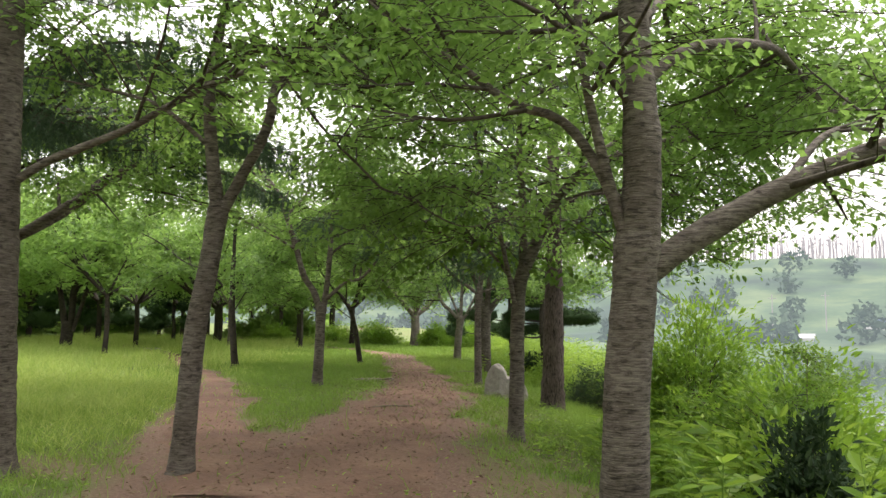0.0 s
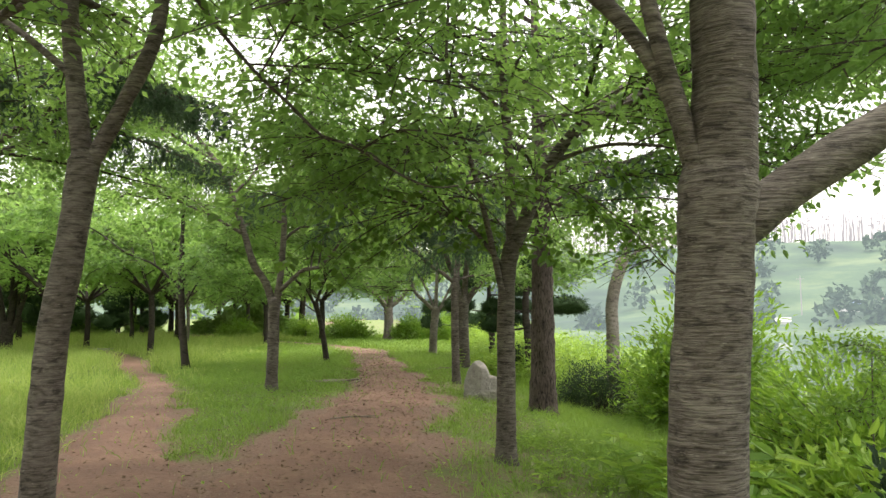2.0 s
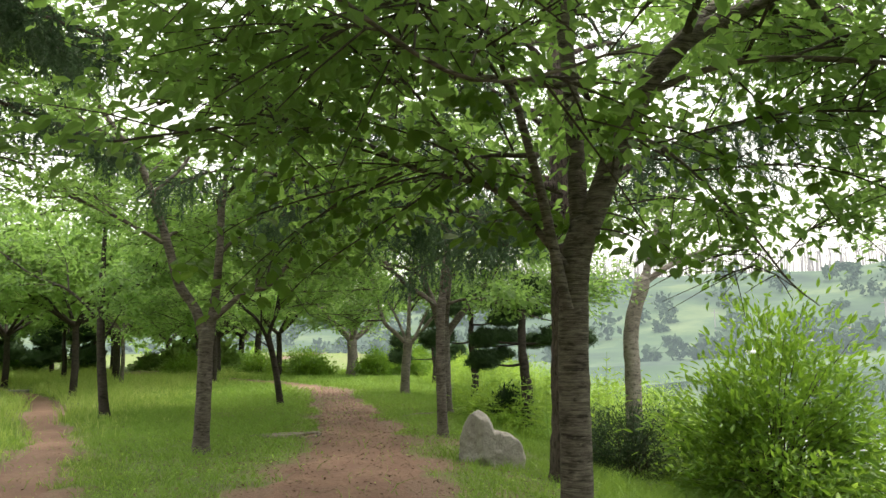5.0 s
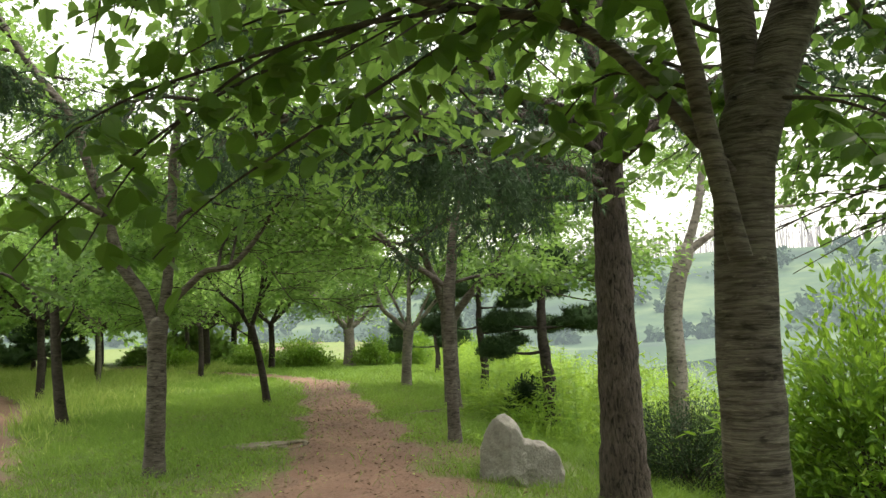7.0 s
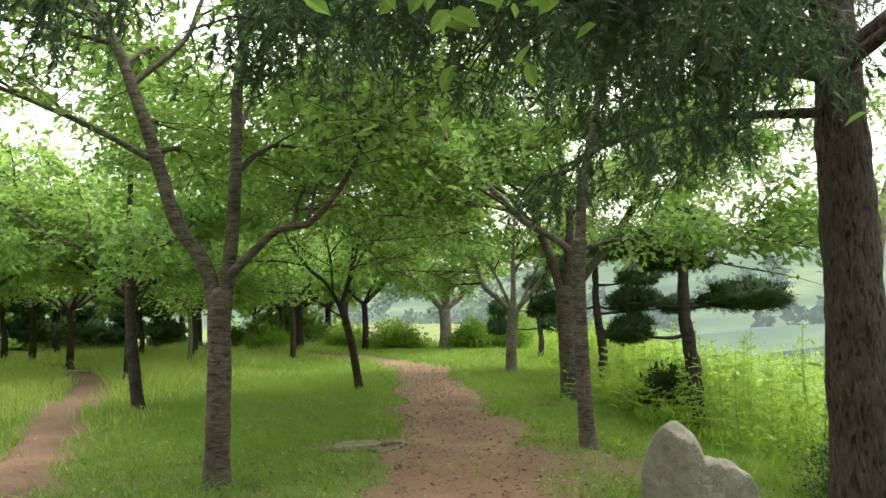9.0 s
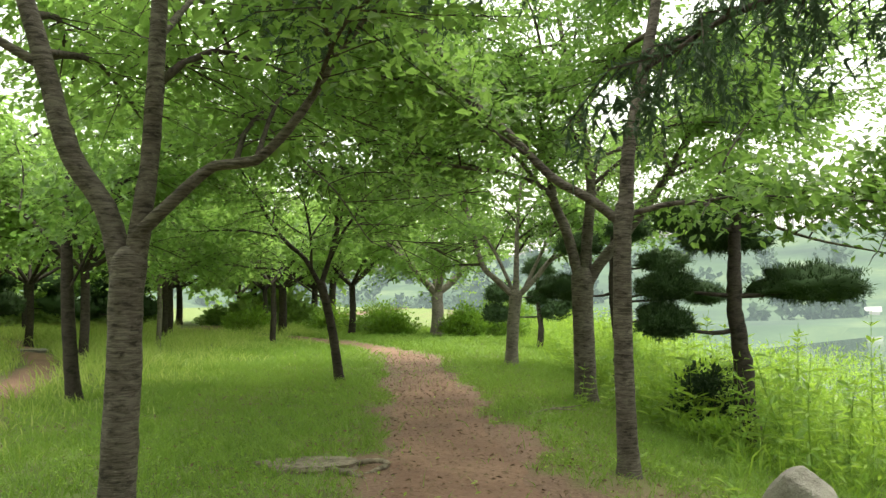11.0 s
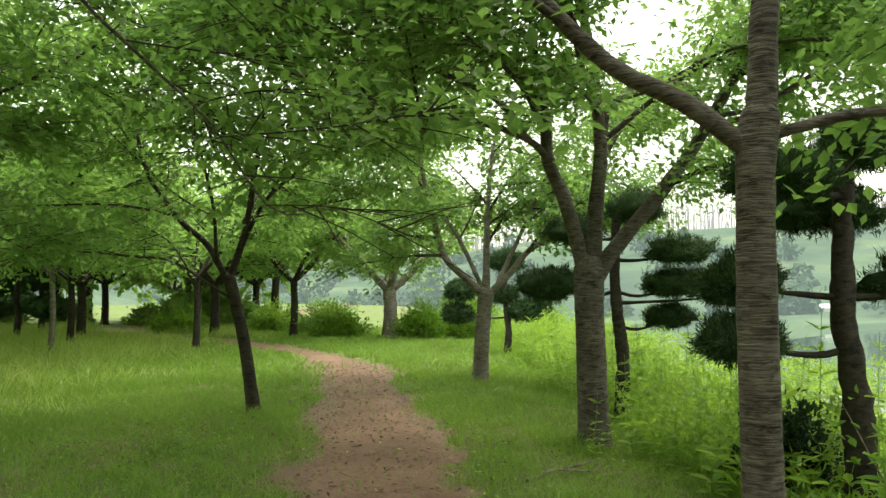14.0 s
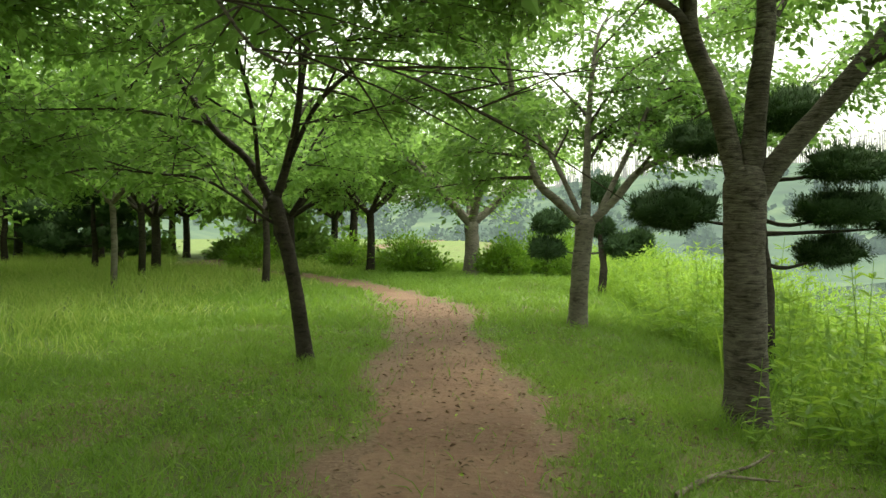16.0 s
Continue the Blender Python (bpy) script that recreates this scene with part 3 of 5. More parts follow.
def broad_tree(name, label, trunk, r, limbs, leaves, size, seed, spread=1.0, bark=None, leaf=None, shape="diamond", reach=3.0,
               group="park trees", subs=8, flat=0.3, flare=1.45, foliage_low=0.0, drop=0.0, sides=14, fine=True):
    """A broad-leaved tree: trunk, named main limbs, boughs and twigs grown from them, and a crown of single leaves."""
    rg = np.random.default_rng(seed)
    bark, leaf = bark or M_BARK, leaf or M_LEAF
    base = np.array(trunk[0], float)
    base[2] = float(ground_z(base[0], base[1])) - 0.06
    root = thing(name, base, label, "tree", group)
    tp = np.array(trunk, float)
    tp[0] = base
    tp = tp - base
    s, rr, length = limb_run(tp, r[0], r[1], 0.08)
    h = s[:, 2]
    rr = rr * (1 + (flare - 1) * np.exp(-np.clip(h, 0, 9) / 0.13))
    rr = rr * (1 + 0.10 * np.exp(-((h - h[-1]) / 0.22) ** 2))
    d = (s[-1] - s[-3]) / np.linalg.norm(s[-1] - s[-3])
    s = np.vstack([s, s[-1] + d * rr[-1] * 0.45, s[-1] + d * rr[-1] * 0.8, s[-1] + d * rr[-1] * 0.98])
    rr = np.concatenate([rr, rr[-1] * np.array([0.88, 0.6, 0.05])])
    piece("trunk", tube(s, rr, sides, 0.07, seed), bark, root, smooth=True)
    twigs, boughs = [], []
    anchors, dirs = [], []
    runs = []
    for k, (pts, r0, r1) in enumerate(limbs):
        p = np.array(pts, float) - base
        d = p[-1] - p[-2]
        d = d / (np.linalg.norm(d) + 1e-9)
        go = reach * (0.45 if r1 < 0.016 else 0.7 if r1 < 0.026 else 1.0)
        e1 = p[-1] + d * go * 0.5 + rg.normal(0, 0.12, 3)
        e2 = e1 + (d * np.array([1, 1, 0.7]) + rg.normal(0, 0.25, 3) + [0, 0, 0.15]) * go * 0.5
        p = np.vstack([p, e1, e2])
        s, rr, ln = limb_run(wander(p, 0.02, seed + k), r0, max(r1 * 0.35, 0.006), 0.12 if fine else 0.3)
        piece("limb", tube(s, rr, 9 if fine else 6, 0.14, seed + k), bark, root, smooth=True)
        runs.append((s, rr, ln))
    for s, rr, ln in runs:
        m = len(s)
        n2 = max(3, int(subs * ln / 3.0))
        for i in range(n2):
            u = 0.22 + 0.78 * (i + rg.uniform(0, 0.9)) / n2
            at0 = min(m - 2, int(u * (m - 1)))
            o, t = s[at0], s[min(at0 + 1, m - 1)] - s[max(at0 - 1, 0)]
            az0 = math.atan2(t[1], t[0]) + rg.choice([-1, 1]) * rg.uniform(0.5, 1.6)
            el = rg.uniform(-0.12, 0.95)
            d = np.array([math.cos(az0) * math.cos(el), math.sin(az0) * math.cos(el), math.sin(el)])
            L = spread * rg.uniform(0.9, 1.9) * (1.15 - 0.4 * u)
            b1 = o + d * L * 0.45 + rg.normal(0, 0.06, 3)
            b2 = o + d * L + np.array([0, 0, -0.16 * L * rg.uniform(0, 1.6) - drop * L])
            run, br, _ = limb_run([o, b1, b2], min(rr[at0] * 0.62, 0.028 * spread), 0.007, 0.18 if fine else 0.5)
            boughs.append(tube(run, br, 5 if fine else 3))
            if fine:
                piece("bough", boughs.pop(), M_TWIG if bark is not M_BARK_DARK else bark, root, smooth=True)
            nm = len(run)
            ns = max(4, int(L * 8))
            uu = rg.uniform(0.15, 1.0, ns)
            ii = np.minimum((uu * (nm - 1)).astype(int), nm - 2)
            st = run[ii]
            tw = math.atan2(d[1], d[0]) + rg.choice([-1, 1], ns) * rg.uniform(0.3, 1.25, ns)
            te = rg.normal(0.05, flat, ns)
            td = np.stack([np.cos(tw) * np.cos(te), np.sin(tw) * np.cos(te), np.sin(te)], 1)
            tl = rg.uniform(0.35, 0.95, ns) * spread ** 0.5
            en = st + td * tl[:, None]
            en[:, 2] -= 0.05 * tl
            twigs.append((st, st + td * tl[:, None] * 0.5, en))
            anchors.append(np.concatenate([st, run[-1:]]))
            dirs.append(np.concatenate([td * tl[:, None], (d * 0.4)[None]]))
    if boughs:
        tagged(piece("branching", joined(boughs), M_TWIG if bark is not M_BARK_DARK else bark, root, smooth=True), kind="stuff")
    a, m, b = (np.concatenate([t[i] for t in twigs]) for i in range(3))
    if fine:
        tagged(piece("twig_growth", sticks(a, m, b, np.full(len(a), 0.007), np.full(len(a), 0.003)), M_TWIG, root), kind="stuff")
    o, d = np.concatenate(anchors), np.concatenate(dirs)
    keep = o[:, 2] > foliage_low
    o, d = o[keep], d[keep]
    k = rg.integers(0, len(o), leaves)
    u = rg.uniform(0.1, 1.1, (leaves, 1))
    pos = o[k] + d[k] * u + rg.normal(0, 1, (leaves, 3)) * [0.13, 0.13, 0.095]
    az0 = np.arctan2(d[k][:, 1], d[k][:, 0]) + rg.normal(0, 0.9, leaves)
    el = rg.normal(-0.35, 0.45, leaves)
    ax = np.stack([np.cos(az0) * np.cos(el), np.sin(az0) * np.cos(el), np.sin(el)], 1)
    upv = np.stack([rg.normal(0, 0.5, leaves), rg.normal(0, 0.5, leaves), np.ones(leaves)], 1)
    L = size * rg.uniform(0.65, 1.2, leaves)
    tagged(piece("crown", blades(pos, ax, upv, L, L * rg.uniform(0.5, 0.64, leaves), shape), leaf, root), kind="stuff")
    return root


def fork(base, top, n, length, lift, seed, r):
    """Limbs for a tree whose own limbs are hidden in its crown."""
    rg = np.random.default_rng(seed)
    out = []
    for k in range(n):
        az0 = 2 * math.pi * k / n + rg.uniform(-0.5, 0.5)
        el = lift + rg.uniform(-0.2, 0.25)
        d = np.array([math.cos(az0) * math.cos(el), math.sin(az0) * math.cos(el), math.sin(el)])
        p = np.array(top)
        out.append(([p, p + d * length * 0.45 + [0, 0, 0.08], p + d * length + [0, 0, 0.25]], r * 0.6, r * 0.3))
    return out


# cherries along the path
broad_tree("cherry_tree", "tall grey-barked cherry tree with a stout trunk beside the path", [(-4.34, 7.6, 0), (-4.38, 7.6, 1.3), (-4.43, 7.6, 3.0), (-4.46, 7.6, 4.8)], (0.24, 0.19),
           fork(0, (-4.46, 7.6, 4.8), 4, 1.6, 0.5, 3, 0.16) +
           [([(-4.3, 7.6, 2.75), (-3.95, 7.6, 2.96), (-3.17, 7.6, 3.3), (-2.34, 7.62, 3.77), (-1.33, 7.66, 4.24), (-0.81, 7.7, 4.36)], 0.045, 0.018)], 15000, 0.105, 101, 1.2)
broad_tree("cherry_tree", "slender cherry tree leaning over the path, forked above head height", [(-2.57, 7.85, 0), (-2.47, 7.85, 1.28), (-2.36, 7.85, 1.95), (-2.28, 7.85, 2.56)], (0.118, 0.10),
           [([(-2.29, 7.85, 2.52), (-2.40, 7.85, 3.2), (-2.40, 7.88, 3.8), (-2.35, 7.9, 4.55)], 0.075, 0.05),
            ([(-2.26, 7.85, 2.5), (-1.84, 7.85, 3.36), (-1.69, 7.85, 3.92), (-1.37, 7.9, 4.47), (-1.1, 8, 4.9)], 0.062, 0.035),
            ([(-2.37, 7.85, 3.2), (-3.0, 8.0, 3.7), (-3.7, 8.3, 3.95)], 0.03, 0.015),
            ([(-1.66, 7.9, 4.0), (-1.47, 8.5, 3.72), (-1.17, 8.5, 3.38), (-0.96, 8.5, 3.17), (-0.67, 8.5, 2.95), (-0.46, 8.55, 2.86)], 0.02, 0.008),
            ([(-1.5, 7.9, 4.25), (-0.9, 8.6, 4.7), (-0.3, 9.4, 5.0)], 0.03, 0.018)], 18000, 0.10, 102, 1.3, foliage_low=2.7)
broad_tree("cherry_tree", "thick cherry tree with banded bark and a low spreading limb", [(1.32, 5.70, 0), (1.37, 5.70, 0.96), (1.42, 5.70, 1.52), (1.46, 5.70, 2.0)], (0.178, 0.16),
           [([(1.46, 5.70, 1.95), (1.48, 5.70, 2.61), (1.51, 5.70, 3.38), (1.48, 5.70, 4.2)], 0.158, 0.11),
            ([(1.50, 5.70, 1.78), (1.89, 5.70, 2.08), (2.57, 5.75, 2.44), (3.29, 5.7, 2.76)], 0.105, 0.06),
            ([(1.37, 5.65, 2.0), (1.17, 5.65, 2.78), (1.04, 5.65, 3.47), (1.03, 5.65, 3.91)], 0.044, 0.03),
            ([(1.38, 5.75, 2.05), (1.20, 5.7, 2.5), (0.95, 5.85, 3.0), (0.55, 6.0, 3.15), (0.2, 6.2, 3.5)], 0.044, 0.026),
            ([(1.50, 5.70, 3.2), (2.0, 6.0, 3.6), (2.9, 6.8, 3.9), (3.6, 7.6, 4.0)], 0.05, 0.03),
            ([(1.49, 5.70, 3.7), (1.9, 6.6, 4.2), (2.4, 7.8, 4.4)], 0.045, 0.028),
            ([(2.57, 5.75, 2.44), (3.1, 6.2, 2.95), (4.0, 7.0, 3.3)], 0.035, 0.02)], 27000, 0.10, 103, 1.3, foliage_low=2.3)
arch = broad_tree("cherry_tree", "young cherry tree with a limb arching out over the bank", [(1.02, 10.65, 0), (1.04, 10.65, 0.8), (1.05, 10.65, 1.45), (1.09, 10.65, 2.0), (1.16, 10.65, 2.2)], (0.108, 0.09),
           [([(1.14, 10.65, 2.15), (1.26, 10.65, 2.43), (1.5, 10.65, 2.96), (1.84, 10.65, 3.46), (2.31, 10.7, 3.70), (2.79, 10.75, 3.92), (3.5, 10.8, 4.05)], 0.085, 0.035),
            ([(1.0, 10.55, 1.68), (0.93, 10.52, 2.0), (0.85, 10.5, 2.38), (0.70, 10.5, 3.0), (0.56, 10.5, 3.5), (0.42, 10.5, 4.1)], 0.036, 0.018),
            ([(1.13, 10.68, 2.15), (1.12, 10.75, 3.0), (1.1, 10.8, 4.0)], 0.065, 0.04),
            ([(1.02, 10.6, 1.95), (0.6, 10.7, 2.45), (0.05, 10.85, 2.62)], 0.026, 0.010),
            ([(1.1, 10.8, 3.2), (0.2, 11.3, 3.4), (-0.7, 11.7, 3.4)], 0.03, 0.012),
            ([(1.1, 10.8, 3.7), (0.2, 11.6, 4.7), (-0.9, 12.4, 5.4)], 0.03, 0.015),
            ([(1.84, 10.65, 3.46), (2.6, 11.2, 4.1), (3.6, 12.0, 4.5)], 0.04, 0.028),
            ([(1.26, 10.7, 2.4), (1.7, 11.1, 2.9), (2.3, 11.6, 2.75), (2.85, 11.95, 2.45)], 0.02, 0.008),
            ([(1.6, 10.65, 3.1), (2.2, 10.4, 3.25), (2.9, 10.2, 3.1)], 0.026, 0.014),
            ([(2.4, 10.7, 3.72), (3.2, 10.2, 4.1), (4.2, 9.8, 4.2)], 0.035, 0.02),
            ([(2.79, 10.75, 3.9), (3.5, 11.3, 3.7), (4.2, 11.8, 3.3)], 0.026, 0.012)], 30000, 0.105, 104, 1.2, shape="leaf", foliage_low=2.45, drop=0.05)


def spray(root, pts, n, size, seed):
    """A low hanging spray of large leaves on one twig of a tree."""
    rg = np.random.default_rng(seed)
    run = spline(np.array(pts, float) - np.array(root.location), 0.05)
    ob = piece("hanging_twig", tube(run, np.linspace(0.009, 0.002, len(run)), 5), M_TWIG, root)
    j = rg.integers(int(len(run) * 0.25), len(run), n)
    pos = run[j] + rg.normal(0, 0.07, (n, 3)) * [1, 1, 0.7]
    az0 = rg.uniform(0, 6.28, n)
    el = rg.normal(-0.6, 0.35, n)
    ax = np.stack([np.cos(az0) * np.cos(el), np.sin(az0) * np.cos(el), np.sin(el)], 1)
    L = size * rg.uniform(0.7, 1.2, n)
    up = rg.normal(0, 0.4, (n, 3)) + [0, 0, 1]
    for k in range(n):
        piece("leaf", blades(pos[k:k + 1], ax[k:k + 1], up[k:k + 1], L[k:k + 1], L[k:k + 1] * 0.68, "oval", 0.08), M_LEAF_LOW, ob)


for k, (pts, n, size) in enumerate((
        ([(0.3, 10.75, 2.55), (-0.2, 10.65, 2.2), (-0.58, 10.55, 1.92), (-0.74, 10.5, 1.74)], 46, 0.105),
        ([(0.2, 10.8, 2.6), (-0.35, 10.6, 2.4), (-0.75, 10.5, 2.05), (-0.92, 10.46, 1.76)], 44, 0.105),
        ([(0.0, 10.85, 2.62), (-0.6, 10.65, 2.25), (-0.98, 10.55, 1.9), (-1.12, 10.5, 1.72)], 50, 0.105),
        ([(-0.1, 10.9, 2.6), (-1.0, 11.0, 2.35), (-1.5, 11.2, 2.05)], 50, 0.11),
        ([(0.1, 10.8, 2.65), (-0.5, 11.2, 2.75), (-1.1, 11.5, 2.6)], 40, 0.11),
        ([(0.6, 10.7, 2.5), (0.3, 10.3, 2.6), (-0.2, 10.0, 2.7), (-0.6, 9.8, 2.6)], 46, 0.11),
        ([(0.7, 10.6, 2.7), (0.5, 10.1, 2.8), (0.3, 9.6, 2.75)], 40, 0.11),
        ([(1.2, 10.75, 2.35), (1.6, 11.0, 2.3), (2.0, 11.2, 2.05)], 40, 0.11),
        ([(1.1, 10.6, 2.2), (1.35, 10.5, 2.15), (1.6, 10.4, 1.98)], 26, 0.11),
        ([(1.7, 11.1, 2.9), (2.3, 11.6, 2.75), (2.9, 12.0, 2.3)], 60, 0.11),
        ([(1.5, 10.6, 2.9), (1.8, 10.3, 2.7), (2.1, 10.1, 2.3)], 50, 0.11),
        ([(2.0, 10.5, 3.3), (2.3, 10.4, 2.9), (2.6, 10.4, 2.5)], 50, 0.11),
        ([(1.3, 10.5, 2.5), (1.2, 10.0, 2.7), (1.1, 9.6, 2.7)], 46, 0.11),
        ([(0.95, 10.55, 2.2), (0.7, 10.8, 2.35), (0.5, 11.0, 2.15)], 60, 0.11),
        ([(0.9, 10.6, 2.3), (0.9, 11.0, 2.45), (0.95, 11.4, 2.25)], 60, 0.11),
        ([(1.0, 10.55, 2.4), (0.6, 10.6, 2.55), (0.2, 10.7, 2.4)], 60, 0.11),
        ([(1.05, 10.6, 2.2), (1.2, 11.0, 2.35), (1.4, 11.4, 2.2)], 60, 0.11))):
    spray(arch, pts, n, size, k + 1)
broad_tree("cherry_tree", "slim cherry tree with a long limb reaching across the path", [(0.91, 19.75, 0), (0.89, 19.75, 1.0), (0.91, 19.75, 2.01), (0.94, 19.75, 2.27)], (0.095, 0.08),
           [([(0.94, 19.75, 2.2), (1.00, 19.75, 2.78), (1.12, 19.75, 3.41), (1.23, 19.75, 3.88)], 0.07, 0.045),
            ([(0.91, 19.75, 2.12), (0.60, 19.8, 2.36), (0.30, 19.9, 2.62), (-0.14, 20.0, 3.06), (-0.35, 20.1, 3.32)], 0.048, 0.028),
            ([(0.96, 19.75, 2.2), (1.42, 19.75, 2.30), (1.82, 19.75, 2.22)], 0.03, 0.014)], 24000, 0.105, 105, 1.3, foliage_low=2.25)
broad_tree("cherry_tree", "stout cherry tree with three rising limbs by the weeds", [(1.39, 25.2, 0), (1.38, 25.2, 0.51), (1.37, 25.2, 1.42), (1.38, 25.2, 1.8)], (0.18, 0.165),
           [([(1.33, 25.2, 1.75), (1.12, 25.2, 2.53), (0.93, 25.2, 3.12), (0.85, 25.2, 3.72), (0.47, 25.2, 4.28), (0.13, 25.2, 4.79)], 0.095, 0.04),
            ([(0.96, 25.2, 3.05), (0.68, 25.15, 3.31), (0.02, 25.1, 3.51), (-0.80, 25.0, 3.66), (-1.49, 24.9, 3.86)], 0.045, 0.02),
            ([(0.70, 25.18, 3.30), (0.26, 25.1, 3.74), (-0.31, 25.0, 4.06), (-0.89, 24.9, 4.39)], 0.042, 0.02),
            ([(1.42, 25.2, 1.8), (1.45, 25.2, 2.4), (1.58, 25.2, 3.28), (1.48, 25.2, 4.0), (1.39, 25.2, 4.75)], 0.10, 0.05),
            ([(1.58, 25.2, 3.35), (1.72, 25.25, 3.75), (2.46, 25.3, 4.03), (2.98, 25.4, 4.38)], 0.05, 0.024),
            ([(1.46, 25.2, 1.68), (1.62, 25.2, 1.95), (2.23, 25.2, 2.61), (2.69, 25.2, 3.3), (3.11, 25.2, 3.95), (3.54, 25.2, 4.68)], 0.10, 0.05),
            ([(2.75, 25.2, 3.4), (3.3, 24.9, 3.6), (4.0, 24.6, 4.0)], 0.035, 0.02), ([(1.56, 25.2, 3.9), (1.2, 24.8, 4.5), (0.8, 24.3, 5.1)], 0.04, 0.022)], 60000, 0.11, 106, 1.5, foliage_low=2.5)
broad_tree("cherry_tree", "low-crowned cherry tree with a pale grey trunk in the verge", [(0.53, 30.9, 0), (0.59, 30.9, 0.8), (0.67, 30.9, 1.55)], (0.15, 0.14),
           [([(0.65, 30.9, 1.5), (0.25, 30.9, 1.89), (-0.11, 30.9, 2.20), (-0.25, 30.9, 2.82)], 0.08, 0.04),
            ([(0.69, 30.9, 1.5), (1.08, 30.9, 1.90), (1.59, 30.9, 2.39), (2.31, 30.9, 2.67)], 0.07, 0.03),
            ([(0.67, 30.9, 1.5), (0.7, 31.1, 2.4), (0.8, 31.3, 3.3)], 0.08, 0.04),
            ([(0.67, 30.9, 1.5), (0.2, 31.4, 2.6), (-0.4, 31.8, 3.6)], 0.05, 0.03), ([(0.9, 30.9, 1.75), (1.5, 31.3, 2.9), (2.0, 31.6, 3.8)], 0.05, 0.03)], 34000, 0.125, 107, 1.3, foliage_low=1.75, bark=bark_material("grey_bark", (0.10, 0.085, 0.075), (0.27, 0.235, 0.205), (3, 3, 8)))
broad_tree("cherry_tree", "small crooked cherry tree standing in the grass", [(-2.95, 27.4, 0), (-3.08, 27.4, 0.76), (-3.18, 27.4, 1.27), (-3.32, 27.4, 1.8)], (0.092, 0.082),
           [([(-3.33, 27.4, 1.75), (-3.69, 27.4, 2.25), (-3.96, 27.4, 2.58), (-4.30, 27.4, 3.06), (-4.57, 27.4, 3.4)], 0.05, 0.022),
            ([(-3.31, 27.4, 1.8), (-3.11, 27.4, 2.5), (-2.94, 27.4, 3.36), (-2.86, 27.4, 3.94)], 0.055, 0.025),
            ([(-3.24, 27.4, 2.05), (-2.81, 27.4, 2.89), (-2.27, 27.4, 3.40), (-1.67, 27.4, 3.97)], 0.035, 0.018),
            ([(-3.25, 27.4, 1.5), (-3.43, 27.35, 1.62), (-4.04, 27.2, 1.99), (-4.59, 27.1, 2.13), (-5.28, 27.0, 2.2)], 0.02, 0.01),
            ([(-3.5, 27.4, 2.0), (-3.45, 27.1, 2.8), (-3.6, 26.8, 3.6)], 0.03, 0.014), ([(-3.2, 27.4, 2.2), (-2.9, 26.8, 2.8), (-2.6, 26.1, 3.4)], 0.028, 0.014)], 22000, 0.11, 108, 1.3, bark=M_BARK_DARK, foliage_low=1.9)
broad_tree("cherry_tree", "forked cherry tree with two tall limbs in the lawn", [(-2.90, 17.9, 0), (-2.86, 17.9, 0.9), (-2.85, 17.9, 1.5), (-2.83, 17.9, 1.72)], (0.122, 0.11),
           [([(-2.88, 17.9, 1.66), (-3.03, 17.9, 2.1), (-3.24, 17.9, 2.47), (-3.44, 17.9, 3.09), (-3.71, 17.9, 3.89), (-3.92, 17.9, 4.46), (-4.33, 17.9, 4.97)], 0.082, 0.045),
            ([(-2.80, 17.9, 1.66), (-2.70, 17.9, 2.44), (-2.65, 17.9, 3.19), (-2.62, 17.9, 4.03), (-2.31, 17.9, 4.89)], 0.075, 0.04),
            ([(-2.78, 17.88, 1.9), (-2.5, 17.85, 2.13), (-2.22, 17.85, 2.32), (-1.96, 17.85, 2.42), (-1.62, 17.85, 2.75), (-1.3, 17.8, 3.2)], 0.05, 0.014),
            ([(-3.44, 17.9, 3.09), (-4.1, 17.7, 3.5), (-4.9, 17.5, 3.8)], 0.035, 0.018), ([(-3.71, 17.9, 3.9), (-3.35, 18.3, 4.5), (-3.15, 18.6, 5.1)], 0.035, 0.018),
            ([(-4.0, 17.9, 4.6), (-5.0, 17.3, 5.2), (-5.8, 16.8, 5.5)], 0.035, 0.02),
            ([(-2.65, 17.9, 3.3), (-2.9, 19.6, 4.2), (-2.87, 21.2, 3.6), (-2.4, 21.5, 3.1), (-2.0, 21.55, 2.72)], 0.03, 0.008)], 30000, 0.11, 109, 1.3, foliage_low=2.5)
broad_tree("cherry_tree", "dark wet-trunked young tree beside the side path", [(-6.60, 24.5, 0), (-6.72, 24.5, 1.05), (-6.78, 24.5, 2.36), (-6.77, 24.5, 3.4)], (0.12, 0.07),
           [([(-6.77, 24.5, 2.2), (-7.5, 24.4, 2.9), (-8.3, 24.3, 3.3)], 0.04, 0.02), ([(-6.77, 24.5, 2.4), (-6.2, 24.6, 3.2), (-5.4, 24.7, 3.6)], 0.04, 0.02),
            ([(-6.77, 24.5, 3.4), (-6.73, 24.5, 4.35), (-6.7, 24.5, 5.0)], 0.06, 0.03), ([(-6.77, 24.5, 1.6), (-6.3, 24.3, 2.4), (-5.9, 24.1, 2.9)], 0.025, 0.012)],
           24000, 0.125, 110, 1.3, bark=M_BARK_DARK, foliage_low=1.9, shape="diamond")
t11 = broad_tree("leaning_tree", "leaning tree with pale bark and bare upper limbs", [(4.72, 20.7, 0), (4.74, 20.7, 0.68), (4.76, 20.7, 1.72), (5.03, 20.7, 2.63)], (0.17, 0.14),
           [([(5.03, 20.7, 2.6), (5.30, 20.7, 3.31), (5.51, 20.7, 4.07), (5.92, 20.7, 4.58)], 0.085, 0.04),
            ([(5.04, 20.7, 2.6), (5.69, 20.7, 2.99), (6.46, 20.7, 3.25)], 0.07, 0.035)], 1500, 0.09, 111, 0.8, bark=M_BARK_PALE, subs=3, reach=1.4)

